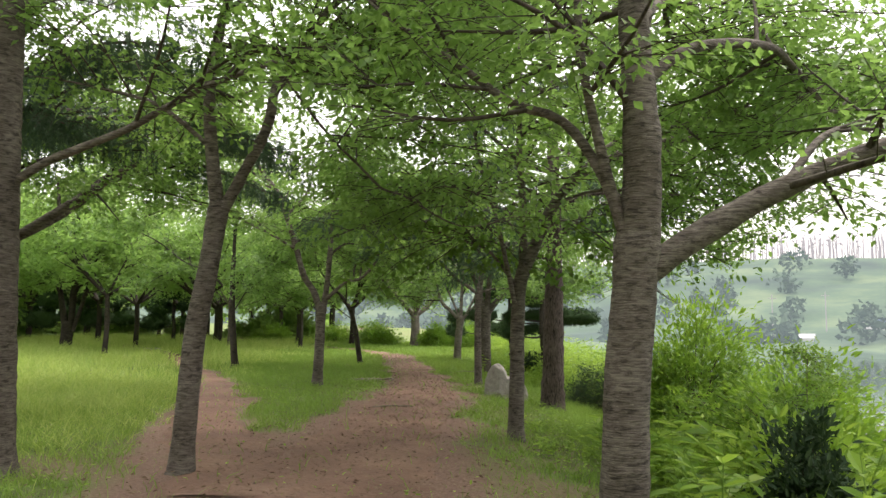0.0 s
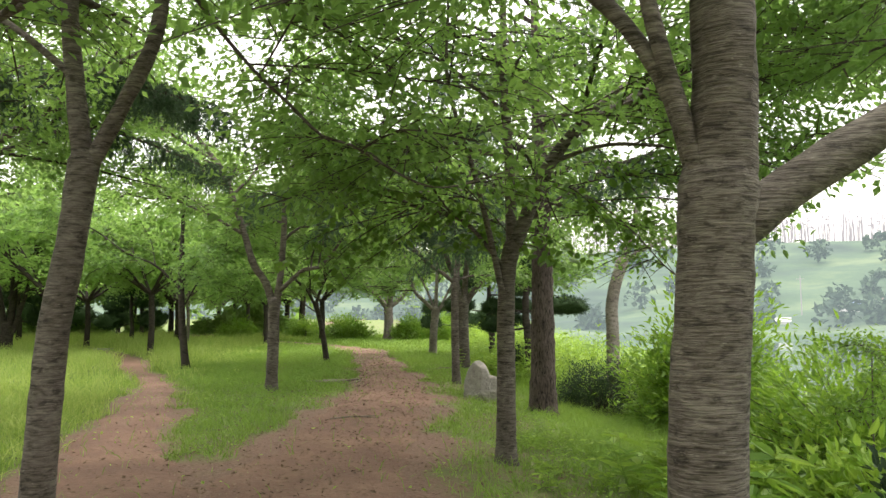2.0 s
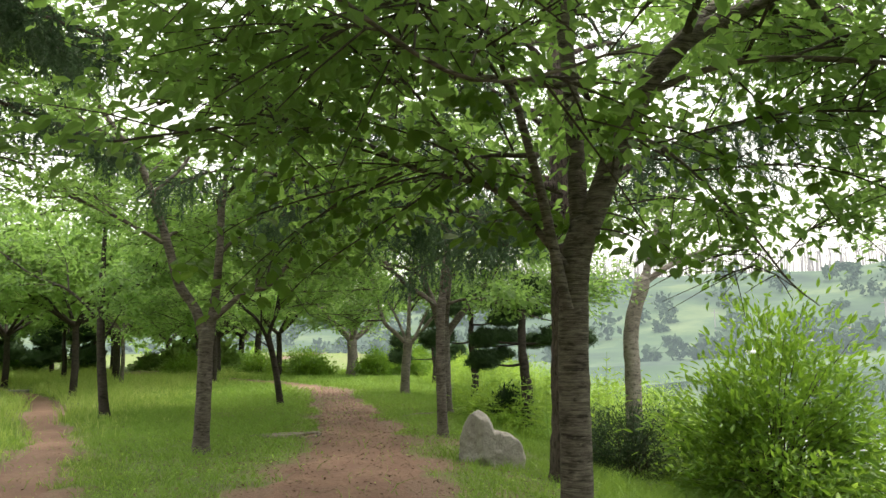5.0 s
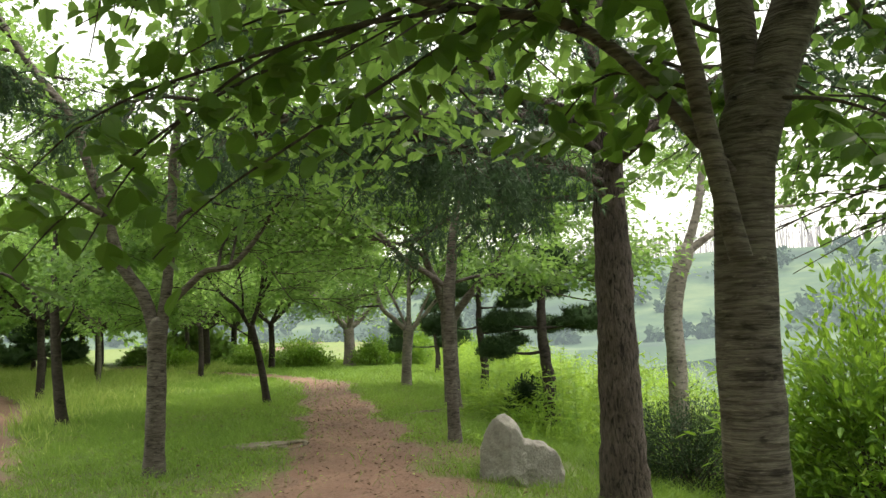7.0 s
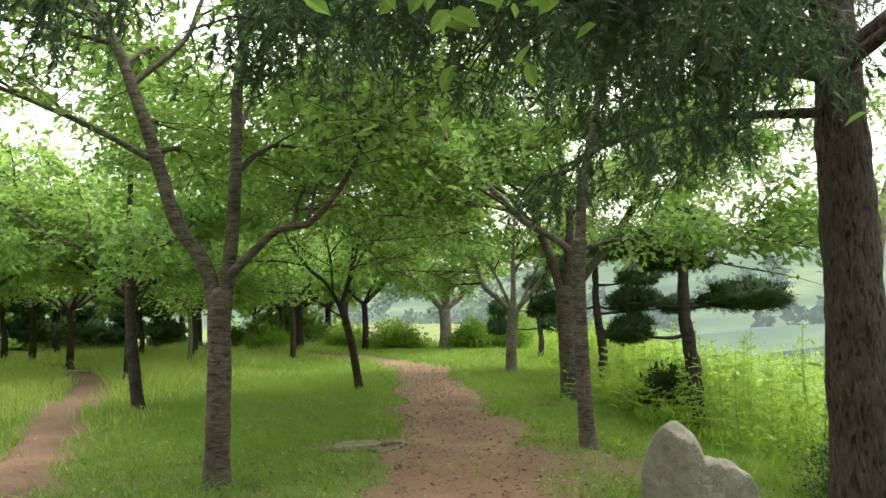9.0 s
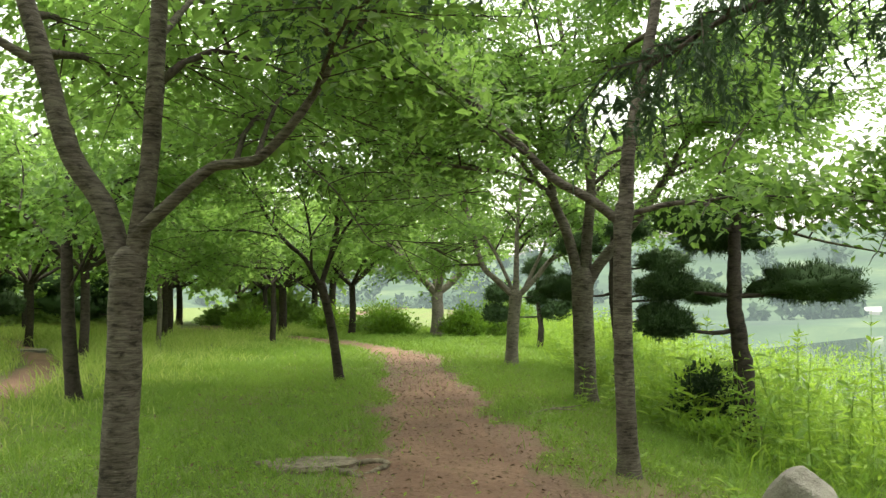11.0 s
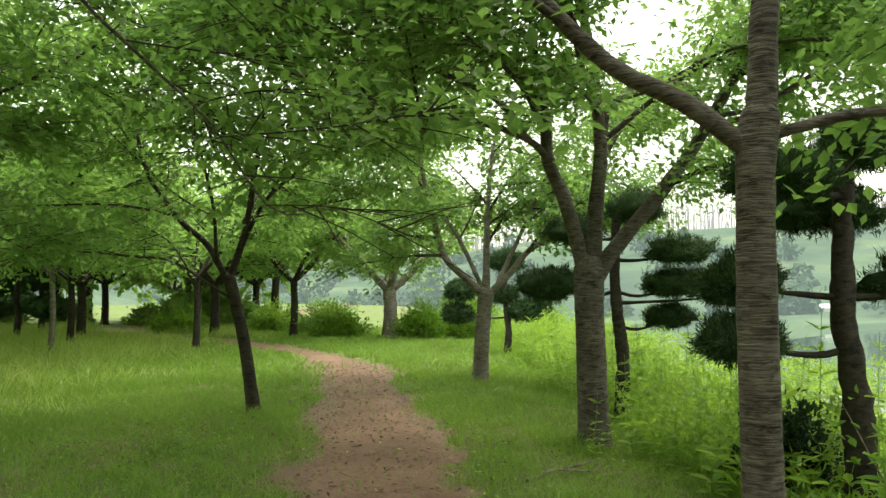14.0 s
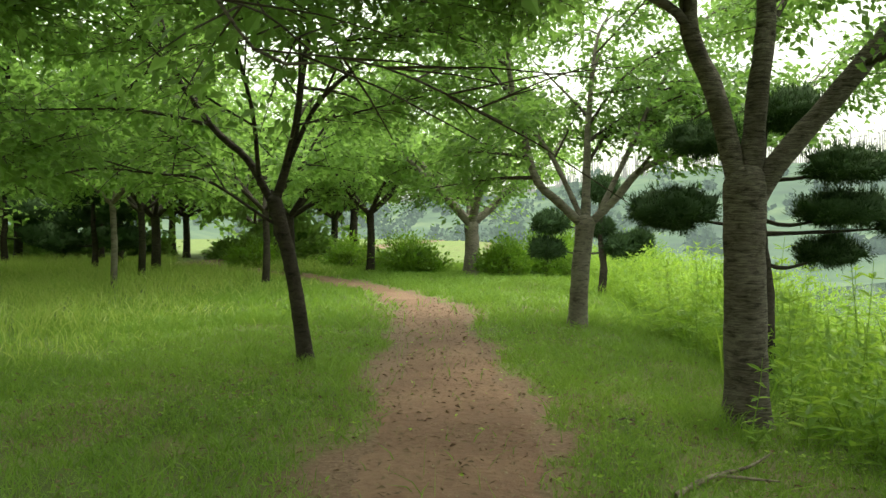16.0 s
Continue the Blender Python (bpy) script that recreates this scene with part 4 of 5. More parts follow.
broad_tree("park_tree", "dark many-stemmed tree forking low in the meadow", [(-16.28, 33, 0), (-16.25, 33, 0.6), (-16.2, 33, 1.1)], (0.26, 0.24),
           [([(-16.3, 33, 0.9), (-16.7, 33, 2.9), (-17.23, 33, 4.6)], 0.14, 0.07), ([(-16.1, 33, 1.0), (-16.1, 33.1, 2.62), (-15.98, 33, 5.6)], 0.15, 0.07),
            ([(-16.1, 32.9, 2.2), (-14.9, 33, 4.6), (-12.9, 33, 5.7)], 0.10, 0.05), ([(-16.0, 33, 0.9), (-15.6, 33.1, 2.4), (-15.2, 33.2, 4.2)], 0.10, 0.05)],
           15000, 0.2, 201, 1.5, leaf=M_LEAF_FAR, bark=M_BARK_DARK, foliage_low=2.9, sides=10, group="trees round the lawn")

# trees further along and around the lawn
GREY = bpy.data.materials["grey_bark"]
SPOTS = [(-1.8, 46.5, 0.30, 1.75, 2), (-10.2, 31.8, 0.13, 2.3, 3), (-10.4, 37.0, 0.09, 2.2, 4), (-14.0, 47.0, 0.2, 2.1, 5),
         (-9.3, 49.0, 0.22, 2.1, 6), (-5.8, 48.0, 0.17, 2.2, 7), (-12.0, 56.0, 0.16, 2.2, 8), (-19.0, 42.0, 0.16, 2.4, 9), (-7.6, 40.5, 0.12, 2.1, 10),
         (-12.8, 29.0, 0.11, 2.3, 11), (-15.5, 38.5, 0.14, 2.2, 12), (-19.5, 31.0, 0.13, 2.4, 13), (-23.0, 37.0, 0.16, 2.3, 14), (-12.6, 43.0, 0.13, 2.2, 15),
         (-17.5, 51.0, 0.16, 2.2, 17), (-25.0, 46.0, 0.18, 2.3, 18)]
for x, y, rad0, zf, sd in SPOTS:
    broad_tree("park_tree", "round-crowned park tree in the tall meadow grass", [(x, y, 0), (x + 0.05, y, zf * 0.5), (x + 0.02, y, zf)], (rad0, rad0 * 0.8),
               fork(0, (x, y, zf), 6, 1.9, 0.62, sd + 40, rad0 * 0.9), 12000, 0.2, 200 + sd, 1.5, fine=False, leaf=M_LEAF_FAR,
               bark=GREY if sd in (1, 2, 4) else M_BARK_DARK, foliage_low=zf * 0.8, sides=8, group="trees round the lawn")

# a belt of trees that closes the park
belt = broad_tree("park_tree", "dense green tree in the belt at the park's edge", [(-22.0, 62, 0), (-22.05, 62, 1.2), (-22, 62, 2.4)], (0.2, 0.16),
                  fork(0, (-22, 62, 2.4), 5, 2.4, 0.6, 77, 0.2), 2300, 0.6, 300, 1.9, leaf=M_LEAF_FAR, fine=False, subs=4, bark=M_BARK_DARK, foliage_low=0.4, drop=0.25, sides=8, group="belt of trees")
for k in range(44):
    rg = np.random.default_rng(900 + k)
    if k < 18:
        x, y = -46 + k * 2.9 + rg.uniform(-1, 1), 62 + rg.uniform(-4, 12)
    elif k < 32:
        x, y = -24 - rg.uniform(0, 14), -14 + (k - 18) * 5.2 + rg.uniform(-2, 2)
    else:
        x, y = -18 + (k - 32) * 2.9 + rg.uniform(-1, 1), -9 - rg.uniform(0, 9)
    if x > -6 and y > 0:
        continue
    c = copy_thing(belt, pose(x, y, float(ground_z(x, y)) - 0.06, 0, 0, rg.uniform(0, 360)))
    sc = rg.uniform(0.8, 1.35)
    c.scale = (sc, sc, sc * rg.uniform(0.9, 1.15))
# canopy over and behind the walker
for x, y, sd in ((-5.2, 1.5, 1), (2.6, -0.5, 2), (-1.6, -6.0, 3), (-6.55, 11.5, 4)):
    broad_tree("cherry_tree", "cherry tree of the grove spreading its crown over the lawn", [(x, y, 0), (x, y + 0.05, 1.3), (x + 0.04, y, 2.6)], (0.16, 0.13),
               fork(0, (x + 0.04, y, 2.6), 4, 2.0, 0.55, sd + 60, 0.14), 20000, 0.105, 400 + sd, 1.45, fine=False, foliage_low=2.6)


def cedar(name, label, x, y, height, r, seed, whorls, first, reach, needles, turn, boughs=()):
    """A cedar: straight trunk, long level branches, hanging branchlets thick with needles."""
    rg = np.random.default_rng(seed)
    z0 = float(ground_z(x, y)) - 0.06
    root = thing(name, (x, y, z0), label, "tree", "cedars")
    s, rr, _ = limb_run([(0, 0, 0), (0.05, 0, height * 0.35), (0.03, 0, height * 0.7), (0, 0, height)], r, 0.03, 0.1)
    rr = rr * (1 + 0.35 * np.exp(-s[:, 2] / 0.18))
    piece("trunk", tube(s, rr, 18, 0.14, seed), M_BARK_CEDAR, root, smooth=True)
    runs = [np.array(b, float) - np.array([x, y, z0]) for b in boughs]
    for k in range(whorls):
        z = first + (height - first - 0.6) * (k / whorls) ** 1.1
        az0 = k * 2.4 + turn + rg.uniform(-0.4, 0.4)
        L = reach * (1 - 0.55 * (z - first) / (height - first)) * rg.uniform(0.8, 1.15)
        d = np.array([math.cos(az0), math.sin(az0), 0])
        o = np.array([0.03, 0, z]) + d * r * 0.4
        runs.append(wander([o, o + d * L * 0.3 + [0, 0, 0.22], o + d * L * 0.65 + [0, 0, 0.22], o + d * L + [0, 0, -0.25]], 0.07, seed + k))
    st, en, tw = [], [], []
    for k, pts in enumerate(runs):
        L = float(np.sum(np.linalg.norm(np.diff(pts, axis=0), axis=1)))
        run, br, _ = limb_run(pts, 0.02 + 0.009 * L, 0.007, 0.12)
        piece("branch", tube(run, br, 7, 0.15, k), M_BARK_CEDAR, root, smooth=True)
        n = len(run)
        for i in range(int(L * (15 if k < len(boughs) else 10))):
            j = min(int(rg.uniform(0.22, 1) * (n - 1)), n - 2)
            t = run[j + 1] - run[j]
            a2 = math.atan2(t[1], t[0]) + rg.choice([-1, 1]) * rg.uniform(0.35, 1.2)
            l2 = rg.uniform(0.3, 0.95) * (1.15 - 0.5 * j / n)
            dd = np.array([math.cos(a2) * l2, math.sin(a2) * l2, rg.uniform(-0.2, 0.08) * l2])
            e = run[j] + dd + [0, 0, -rg.uniform(0.15, 0.55) * l2]
            tw.append((run[j], run[j] + dd * 0.55, e))
            for q in range(4):
                p0 = run[j] + (e - run[j]) * rg.uniform(0.3, 1)
                st.append(p0)
                en.append(p0 + np.array([rg.normal(0, 0.06), rg.normal(0, 0.06), -rg.uniform(0.10, 0.40)]))
    a, m, b = (np.array([t[i] for t in tw]) for i in range(3))
    tagged(piece("twig_growth", sticks(a, m, b, np.full(len(a), 0.009), np.full(len(a), 0.003)), M_TWIG, root), kind="stuff")
    st, en = np.concatenate([np.array(st), a, m]), np.concatenate([np.array(en), m, b])
    k = rg.integers(0, len(st), needles)
    u = rg.uniform(0, 1, (needles, 1))
    pos = st[k] * (1 - u) + en[k] * u
    ax = unit(en[k] - st[k]) * 0.6 + rg.normal(0, 0.5, (needles, 3))
    tagged(piece("needles", blades(pos, ax, rg.normal(0, 1, (needles, 3)), rg.uniform(0.04, 0.085, needles), rg.uniform(0.012, 0.02, needles), "needle"), M_NEEDLE, root), kind="stuff")
    return root


cedar("cedar", "big cedar with furrowed dark bark and drooping needle branches", 2.28, 16.05, 9.5, 0.24, 11, 22, 4.1, 3.5, 135000, 3.5, [
    [(2.2, 15.95, 3.05), (1.2, 15.2, 3.0), (0.3, 14.6, 3.15), (-0.6, 14.2, 3.25), (-1.3, 14.0, 2.8)],
    [(2.2, 15.95, 3.3), (1.2, 15.0, 3.6), (0.4, 14.4, 3.95), (-0.9, 14.2, 4.1), (-1.5, 14.6, 4.2)],
    [(2.2, 15.95, 3.6), (0.5, 15.2, 3.5), (-0.7, 14.7, 3.35), (-1.8, 14.5, 3.5), (-2.5, 14.5, 3.3)],
    [(2.2, 15.9, 2.95), (1.5, 14.9, 2.95), (0.8, 14.0, 2.85), (0.1, 13.0, 2.6)],
    [(2.3, 15.95, 3.2), (3.3, 15.4, 3.85), (4.3, 15.0, 4.15), (5.5, 15.0, 4.4), (6.3, 15.3, 3.9)],
    [(2.3, 15.95, 3.1), (2.9, 14.7, 3.55), (3.5, 13.4, 3.7), (3.9, 12.4, 3.4)],
    [(2.2, 16.0, 2.8), (1.4, 16.0, 2.8), (0.7, 15.9, 2.65), (0.2, 15.8, 2.35)],
    [(2.25, 16.05, 3.7), (1.0, 16.6, 3.9), (-0.4, 17.2, 3.8), (-1.6, 17.8, 3.4)]])
cedar("cedar", "cedar with low sweeping blue-green branches over the meadow", -8.9, 13.6, 12.0, 0.26, 12, 16, 5.2, 5.0, 250000, 0.35, [
    [(-8.8, 13.4, 4.0), (-7.0, 11.2, 4.2), (-5.4, 9.6, 4.1), (-4.4, 8.8, 3.7)],
    [(-8.8, 13.5, 5.2), (-6.5, 12.0, 5.4), (-4.6, 10.8, 5.2), (-3.4, 10.0, 4.7)],
    [(-8.8, 13.6, 4.6), (-6.8, 13.2, 4.9), (-5.0, 12.8, 4.85), (-3.5, 12.4, 4.5), (-2.3, 12.1, 4.0)],
    [(-8.8, 13.7, 4.4), (-6.8, 14.0, 4.7), (-5.0, 14.6, 4.5), (-3.3, 15.2, 3.9)],
    [(-8.8, 13.5, 4.3), (-7.0, 12.0, 4.4), (-5.4, 11.0, 4.3), (-4.2, 10.2, 3.9)],
    [(-8.8, 13.6, 4.9), (-6.6, 13.6, 5.2), (-4.6, 13.6, 5.0), (-3.1, 13.5, 4.4)],
    [(-8.8, 13.5, 4.8), (-6.4, 11.0, 4.9), (-4.2, 9.2, 4.8), (-2.9, 8.5, 4.5)]])


# ---- cloud-pruned pines ----
def pad(name, c, size, parent, seed, needles, coarse=1.0):
    """One clipped cushion of a cloud-pruned pine: a lumpy dark body bristling with needles."""
    rg = np.random.default_rng(seed)
    bm = bmesh.new()
    bmesh.ops.create_icosphere(bm, subdivisions=3, radius=1)
    for v in bm.verts:
        k = 0.84 + 0.42 * noise.noise(v.co * 2.1 + Vector((seed, 0, 0))) + 0.24 * noise.noise(v.co * 5.5 + Vector((0, seed, 0)))
        z = v.co.z * (0.7 if v.co.z < 0 else 1.25)
        v.co = Vector((v.co.x * size[0] * k, v.co.y * size[1] * k, z * size[2] * k * 1.25)) * 0.9
    for f in bm.faces:
        f.smooth = True
    co = np.array([v.co[:] for v in bm.verts])
    bm.transform(Matrix.Translation(c))
    ob = part(name, bm, M_PINE, parent)
    pick = rg.integers(0, len(co), needles)
    pos = co[pick] * rg.uniform(0.9, 1.04, (needles, 1)) + rg.normal(0, 0.03, (needles, 3))
    out = unit(co[pick] / np.array(size) ** 2) + rg.normal(0, 0.5, (needles, 3)) + [0, 0, 0.35]
    sub = piece("needle_coat", blades(pos + np.array(c), out, rg.normal(0, 1, (needles, 3)), rg.uniform(0.04, 0.085, needles) * coarse, rg.uniform(0.008, 0.015, needles) * coarse, "needle"), M_PINE, ob)
    tagged(sub, kind="stuff")
    return ob


def cloud_pine(x, y, height, r, pads, seed, needles, label="cloud-pruned pine with dark clipped cushions of needles", lean=0.0):
    """pads: (dx, dy, z above ground, half width, half depth, half height)."""
    z0 = float(ground_z(x, y)) - 0.05
    root = thing("topiary_pine", (x, y, z0), label, "tree", "clipped pines")
    rg = np.random.default_rng(seed)
    pts = [(0, 0, 0), (0.05, 0.02, height * 0.3), (-0.04, 0.03, height * 0.62), (lean, 0, height)]
    s, rr, _ = limb_run(pts, r, r * 0.5, 0.08)
    piece("trunk", tube(s, rr * (1 + 0.3 * np.exp(-s[:, 2] / 0.12)), 10, 0.3, seed), M_BARK_DARK, root, smooth=True)
    for k, (dx, dy, z, a, b, c) in enumerate(pads):
        o = s[np.argmin(np.abs(s[:, 2] - (z - 0.1)))]
        if math.hypot(dx, dy) > 0.2:
            run, br, _ = limb_run([o, (dx * 0.35, dy * 0.35, z - 0.12 + rg.uniform(-0.05, 0.05)), (dx, dy, z - 0.03)], r * 0.4, 0.012, 0.1)
            piece("branch", tube(run, br * 0.65, 6, 0.3, k), M_BARK_DARK, root, smooth=True)
        pad("cushion", (dx, dy, z), (a, b, c), root, seed * 10 + k, needles, 2.6 if y > 35 else 1.0)
    return root


cloud_pine(2.95, 22.6, 3.1, 0.14, [(0.95, 0.1, 2.1, 0.82, 0.55, 0.23), (-0.92, 0, 1.64, 0.40, 0.34, 0.17), (-0.85, 0.15, 2.12, 0.38, 0.36, 0.17),
           (0.0, 0.5, 2.75, 0.75, 0.5, 0.20), (-0.7, -0.3, 2.95, 0.5, 0.4, 0.17), (0.2, 0, 3.25, 0.5, 0.45, 0.22)], 21, 7000)
cloud_pine(2.45, 28.0, 3.2, 0.12, [(-1.06, 0, 2.05, 0.62, 0.45, 0.25), (0.9, 0, 2.05, 0.60, 0.45, 0.21), (0.85, 0.2, 1.55, 0.46, 0.36, 0.16),
           (0.9, -0.2, 2.55, 0.6, 0.45, 0.2), (-0.66, 0, 2.9, 0.5, 0.4, 0.2), (0.3, 0, 3.2, 0.5, 0.4, 0.24), (1.8, 0.1, 1.9, 0.5, 0.4, 0.19)], 22, 6000)
cloud_pine(2.1, 40.0, 3.0, 0.12, [(-1.4, 0, 2.0, 0.6, 0.5, 0.27), (-1.5, 0, 1.3, 0.55, 0.45, 0.24), (0.55, 0, 1.35, 0.6, 0.5, 0.25), (1.05, 0.1, 1.5, 0.4, 0.4, 0.25),
           (0.0, 0.2, 1.85, 0.45, 0.4, 0.22), (0, 0, 2.9, 0.6, 0.5, 0.3)], 23, 2000)
row = cloud_pine(-17.0, 48, 3.0, 0.14, [(-1.3, 0, 1.15, 1.0, 0.9, 0.48), (1.2, 0.1, 1.25, 1.0, 0.9, 0.5), (-0.9, 0.2, 2.1, 0.9, 0.8, 0.45), (0.9, -0.1, 2.3, 0.8, 0.8, 0.42), (0, 0, 3.1, 0.9, 0.8, 0.5)], 24, 1700,
                 "broad cloud-pruned pine at the edge of the meadow")
for x, y, a, sc in ((-20.5, 55, 110, 1.1), (-23.5, 52, 200, 1.2), (-27.5, 48, 300, 1.25), (-21.5, 44, 20, 1.1), (-26, 40, 150, 1.2), (-31, 55, 80, 1.3), (-34, 45, 210, 1.3), (-30, 34, 10, 1.1)):
    c = copy_thing(row, pose(x, y, float(ground_z(x, y)) - 0.05, 0, 0, a))
    c.scale = (sc, sc, sc)


# ---- shrubs and weeds ----
def shrub(name, label, x, y, size, leaves, leaf, seed, mat, lanky=0.0, stems=14, shape="leaf", narrow=0.5, category="shrub", group="bank shrubs"):
    """A shrub: stems fanning from the base and leaves in many uneven clumps."""
    rg = np.random.default_rng(seed)
    z0 = float(ground_z(x, y)) - 0.03
    root = thing(name, (x, y, z0), label, category, group)
    sx, sy, sz = size
    nc = stems * 5
    g = rg.normal(0, 1, (nc, 3))
    g[:, 2] = np.abs(g[:, 2]) * 0.9 + 0.05
    g = g / np.linalg.norm(g, axis=1)[:, None] * rg.uniform(0.45, 1.0, (nc, 1)) ** 0.6
    cc = g * np.array([sx, sy, sz]) * (1 + rg.normal(0, 0.10 + lanky, (nc, 1)))
    cc[:, 2] = np.maximum(cc[:, 2], 0.12)
    a = np.zeros((nc, 3)) + rg.normal(0, 0.07, (nc, 3)) * [1, 1, 0]
    m = cc * np.array([0.4, 0.4, 0.62])
    tagged(piece("stem_growth", sticks(a, m, cc, np.full(nc, 0.012), np.full(nc, 0.004)), M_TWIG, root), kind="stuff")
    k = rg.integers(0, nc, leaves)
    u = rg.uniform(0.55, 1.08, (leaves, 1))
    spread = 0.16 * (sx + sy) / 2 * rg.uniform(0.4, 1.3, (leaves, 1))
    pos = m[k] * (1 - u) + cc[k] * u + rg.normal(0, 1, (leaves, 3)) * spread
    pos[:, 2] = np.abs(pos[:, 2])
    out = unit(pos * [1, 1, 0.4] + rg.normal(0, 0.25, (leaves, 3))) + rg.normal(0, 0.5, (leaves, 3)) + [0, 0, 0.15]
    upv = rg.normal(0, 0.45, (leaves, 3)) + [0, 0, 1]
    L = leaf * rg.uniform(0.6, 1.25, leaves)
    tagged(piece("foliage", blades(pos, out, upv, L, L * narrow, shape), mat, root), kind="stuff")
    return root


shrub("yew_bush", "rounded dark green clipped yew bush on the bank", 3.8, 18.1, (1.0, 0.8, 1.3), 22000, 0.05, 31, M_YEW, shape="diamond", narrow=0.3)
shrub("bank_shrub", "large light-green leafy shrub above the lake", 5.35, 16.5, (1.6, 1.5, 2.35), 11000, 0.145, 32, M_SHRUB, 0.1, 26, "leaf", 0.36)
shrub("bank_shrub", "bright leafy shrub on the lake bank", 5.3, 11.6, (1.3, 1.2, 1.7), 6000, 0.14, 33, M_SHRUB, 0.14, 20, "leaf", 0.36)
shrub("bank_shrub", "bright leafy shrub on the lake bank", 6.4, 13.6, (1.3, 1.3, 1.7), 5000, 0.15, 34, M_SHRUB, 0.14, 20, "leaf", 0.36)
shrub("bank_shrub", "low leafy shrub among the weeds", 3.9, 8.6, (1.0, 0.9, 0.95), 4200, 0.15, 35, M_WEED, 0.14, 18, "leaf", 0.40)
shrub("dark_bush", "small dark round bush behind the clipped pine", 2.78, 23.3, (0.5, 0.45, 1.05), 7000, 0.07, 36, M_YEW, 0.05, 12, "leaf", 0.45)
shrub("dark_bush", "dark broad-leaved bush low on the bank", 3.15, 6.7, (0.55, 0.5, 1.15), 7000, 0.09, 37, M_YEW, 0.08, 14, "leaf", 0.42)
for k, (x, y, w, h) in enumerate([(-0.6, 45.5, 1.0, 1.5), (0.9, 46.5, 1.1, 1.7), (-3.9, 47.0, 1.2, 0.9), (-4.9, 52.0, 1.4, 1.5), (-7.5, 53.0, 1.4, 1.3),                                   (-11.8, 52, 1.3, 1.1), (1.6, 52, 1.6, 2.2), (4.2, 47, 1.6, 1.8)]):
    shrub("green_bush", "loose green bush in the rough grass", x, y, (w, w, h), 5000, 0.16, 500 + k, M_SHRUB, 0.1, 12, "diamond", 0.45, group="bushes")

edge_bush = shrub("green_bush", "dense dark green bush at the meadow's edge", -12.0, 61.0, (2.0, 1.7, 2.4), 2700, 0.46, 560, M_EDGE, 0.1, 14, "diamond", 0.5, group="bushes")
for k in range(40):
    rg = np.random.default_rng(1200 + k)
    if k < 26:
        x, y = -42 + k * 1.75 + rg.uniform(-0.7, 0.7), 60.5 + rg.uniform(-3.5, 3)
    else:
        x, y = -23 - rg.uniform(0, 6) - 0.12 * k, 8 + (k - 26) * 3.6
    if x > -7 or k % 2 and k < 26:
        continue
    c = copy_thing(edge_bush, pose(x, y, float(ground_z(x, y)) - 0.03, 0, 0, rg.uniform(0, 360)))
    s0 = rg.uniform(0.6, 1.1)
    c.scale = (s0, s0, s0 * rg.uniform(0.45, 0.85))


def weed(seed, height, leaf, pairs, narrow, label):
    """A tall weed: an upright stem with leaves in turn, drooping at the tips."""
    rg = np.random.default_rng(seed)
    root = thing("weed", (0, 0, 0), label, "plant", "bank weeds")
    stems, pos, ax = [], [], []
    for q in range(rg.integers(2, 5)):
        b = rg.normal(0, 0.16, 2)
        t = b + rg.normal(0, 0.16, 2)
        h = height * rg.uniform(0.65, 1.1)
        run = spline([(b[0] * 0.4, b[1] * 0.4, 0), ((b[0] + t[0]) / 2, (b[1] + t[1]) / 2, h * 0.55), (t[0], t[1], h)], 0.12)
        stems.append(tube(run, np.linspace(0.007, 0.002, len(run)), 4))
        for i in range(pairs):
            f = 0.15 + 0.85 * i / pairs
            p = run[int(f * (len(run) - 1))]
            for s in (0, math.pi):
                g = i * 2.2 + s + rg.uniform(-0.3, 0.3)
                e = rg.uniform(-0.2, 0.55)
                pos.append(p)
                ax.append((math.cos(g) * math.cos(e), math.sin(g) * math.cos(e), math.sin(e)))
    piece("stem", joined(stems), M_GRASS, root)
    pos, ax = np.array(pos), np.array(ax)
    L = leaf * rg.uniform(0.55, 1.15, len(pos))
    piece("leaves", blades(pos, ax, rg.normal(0, 0.25, (len(pos), 3)) + [0, 0, 1], L, L * narrow, "leaf"), M_WEED, root)
    return root


def inside(x, y, margin=0.3):
    """Whether a place lies on one of the trodden ways."""
    a = abs(x - np.interp(y, PY, PX)) < np.interp(y, PY, PW) + margin
    b = 6 < y < 45 and abs(x - np.interp(y, SY, SX)) < np.interp(y, SY, SW) + margin
    return bool(a or b)


kinds = [weed(600 + k, h, l, p, w, "bright green leafy weed growing on the bank") for k, (h, l, p, w) in enumerate([(0.7, 0.17, 9, 0.36), (1.0, 0.15, 13, 0.30), (0.5, 0.2, 6, 0.45), (1.15, 0.12, 18, 0.28), (0.45, 0.13, 8, 0.4), (0.8, 0.2, 9, 0.4)])]
rg = np.random.default_rng(44)
placed = 0
for k in range(900):
    y = rg.uniform(4.2, 34)
    x = 1.95 + 0.02 * y + 3.4 * rg.uniform(0, 1) ** 1.3 if y > 9 else 2.1 + 2.6 * rg.uniform(0, 1)
    if (x - 2.36) ** 2 + (y - 16.2) ** 2 < 0.5 or (x - 1.39) ** 2 + (y - 25.2) ** 2 < 0.3 or (11 < y < 20.5 and x < 4.4):
        continue
    m = pose(x, y, float(ground_z(x, y)) - 0.02, rg.uniform(-8, 8), rg.uniform(-8, 8), rg.uniform(0, 360))
    o = kinds[rg.integers(0, 6)]
    if placed < 6:
        kinds[placed].matrix_basis = m
    else:
        c = copy_thing(o, m)
        s0 = rg.uniform(0.65, 1.15)
        c.scale = (s0, s0, s0)
    placed += 1
    if placed >= 85:
        break

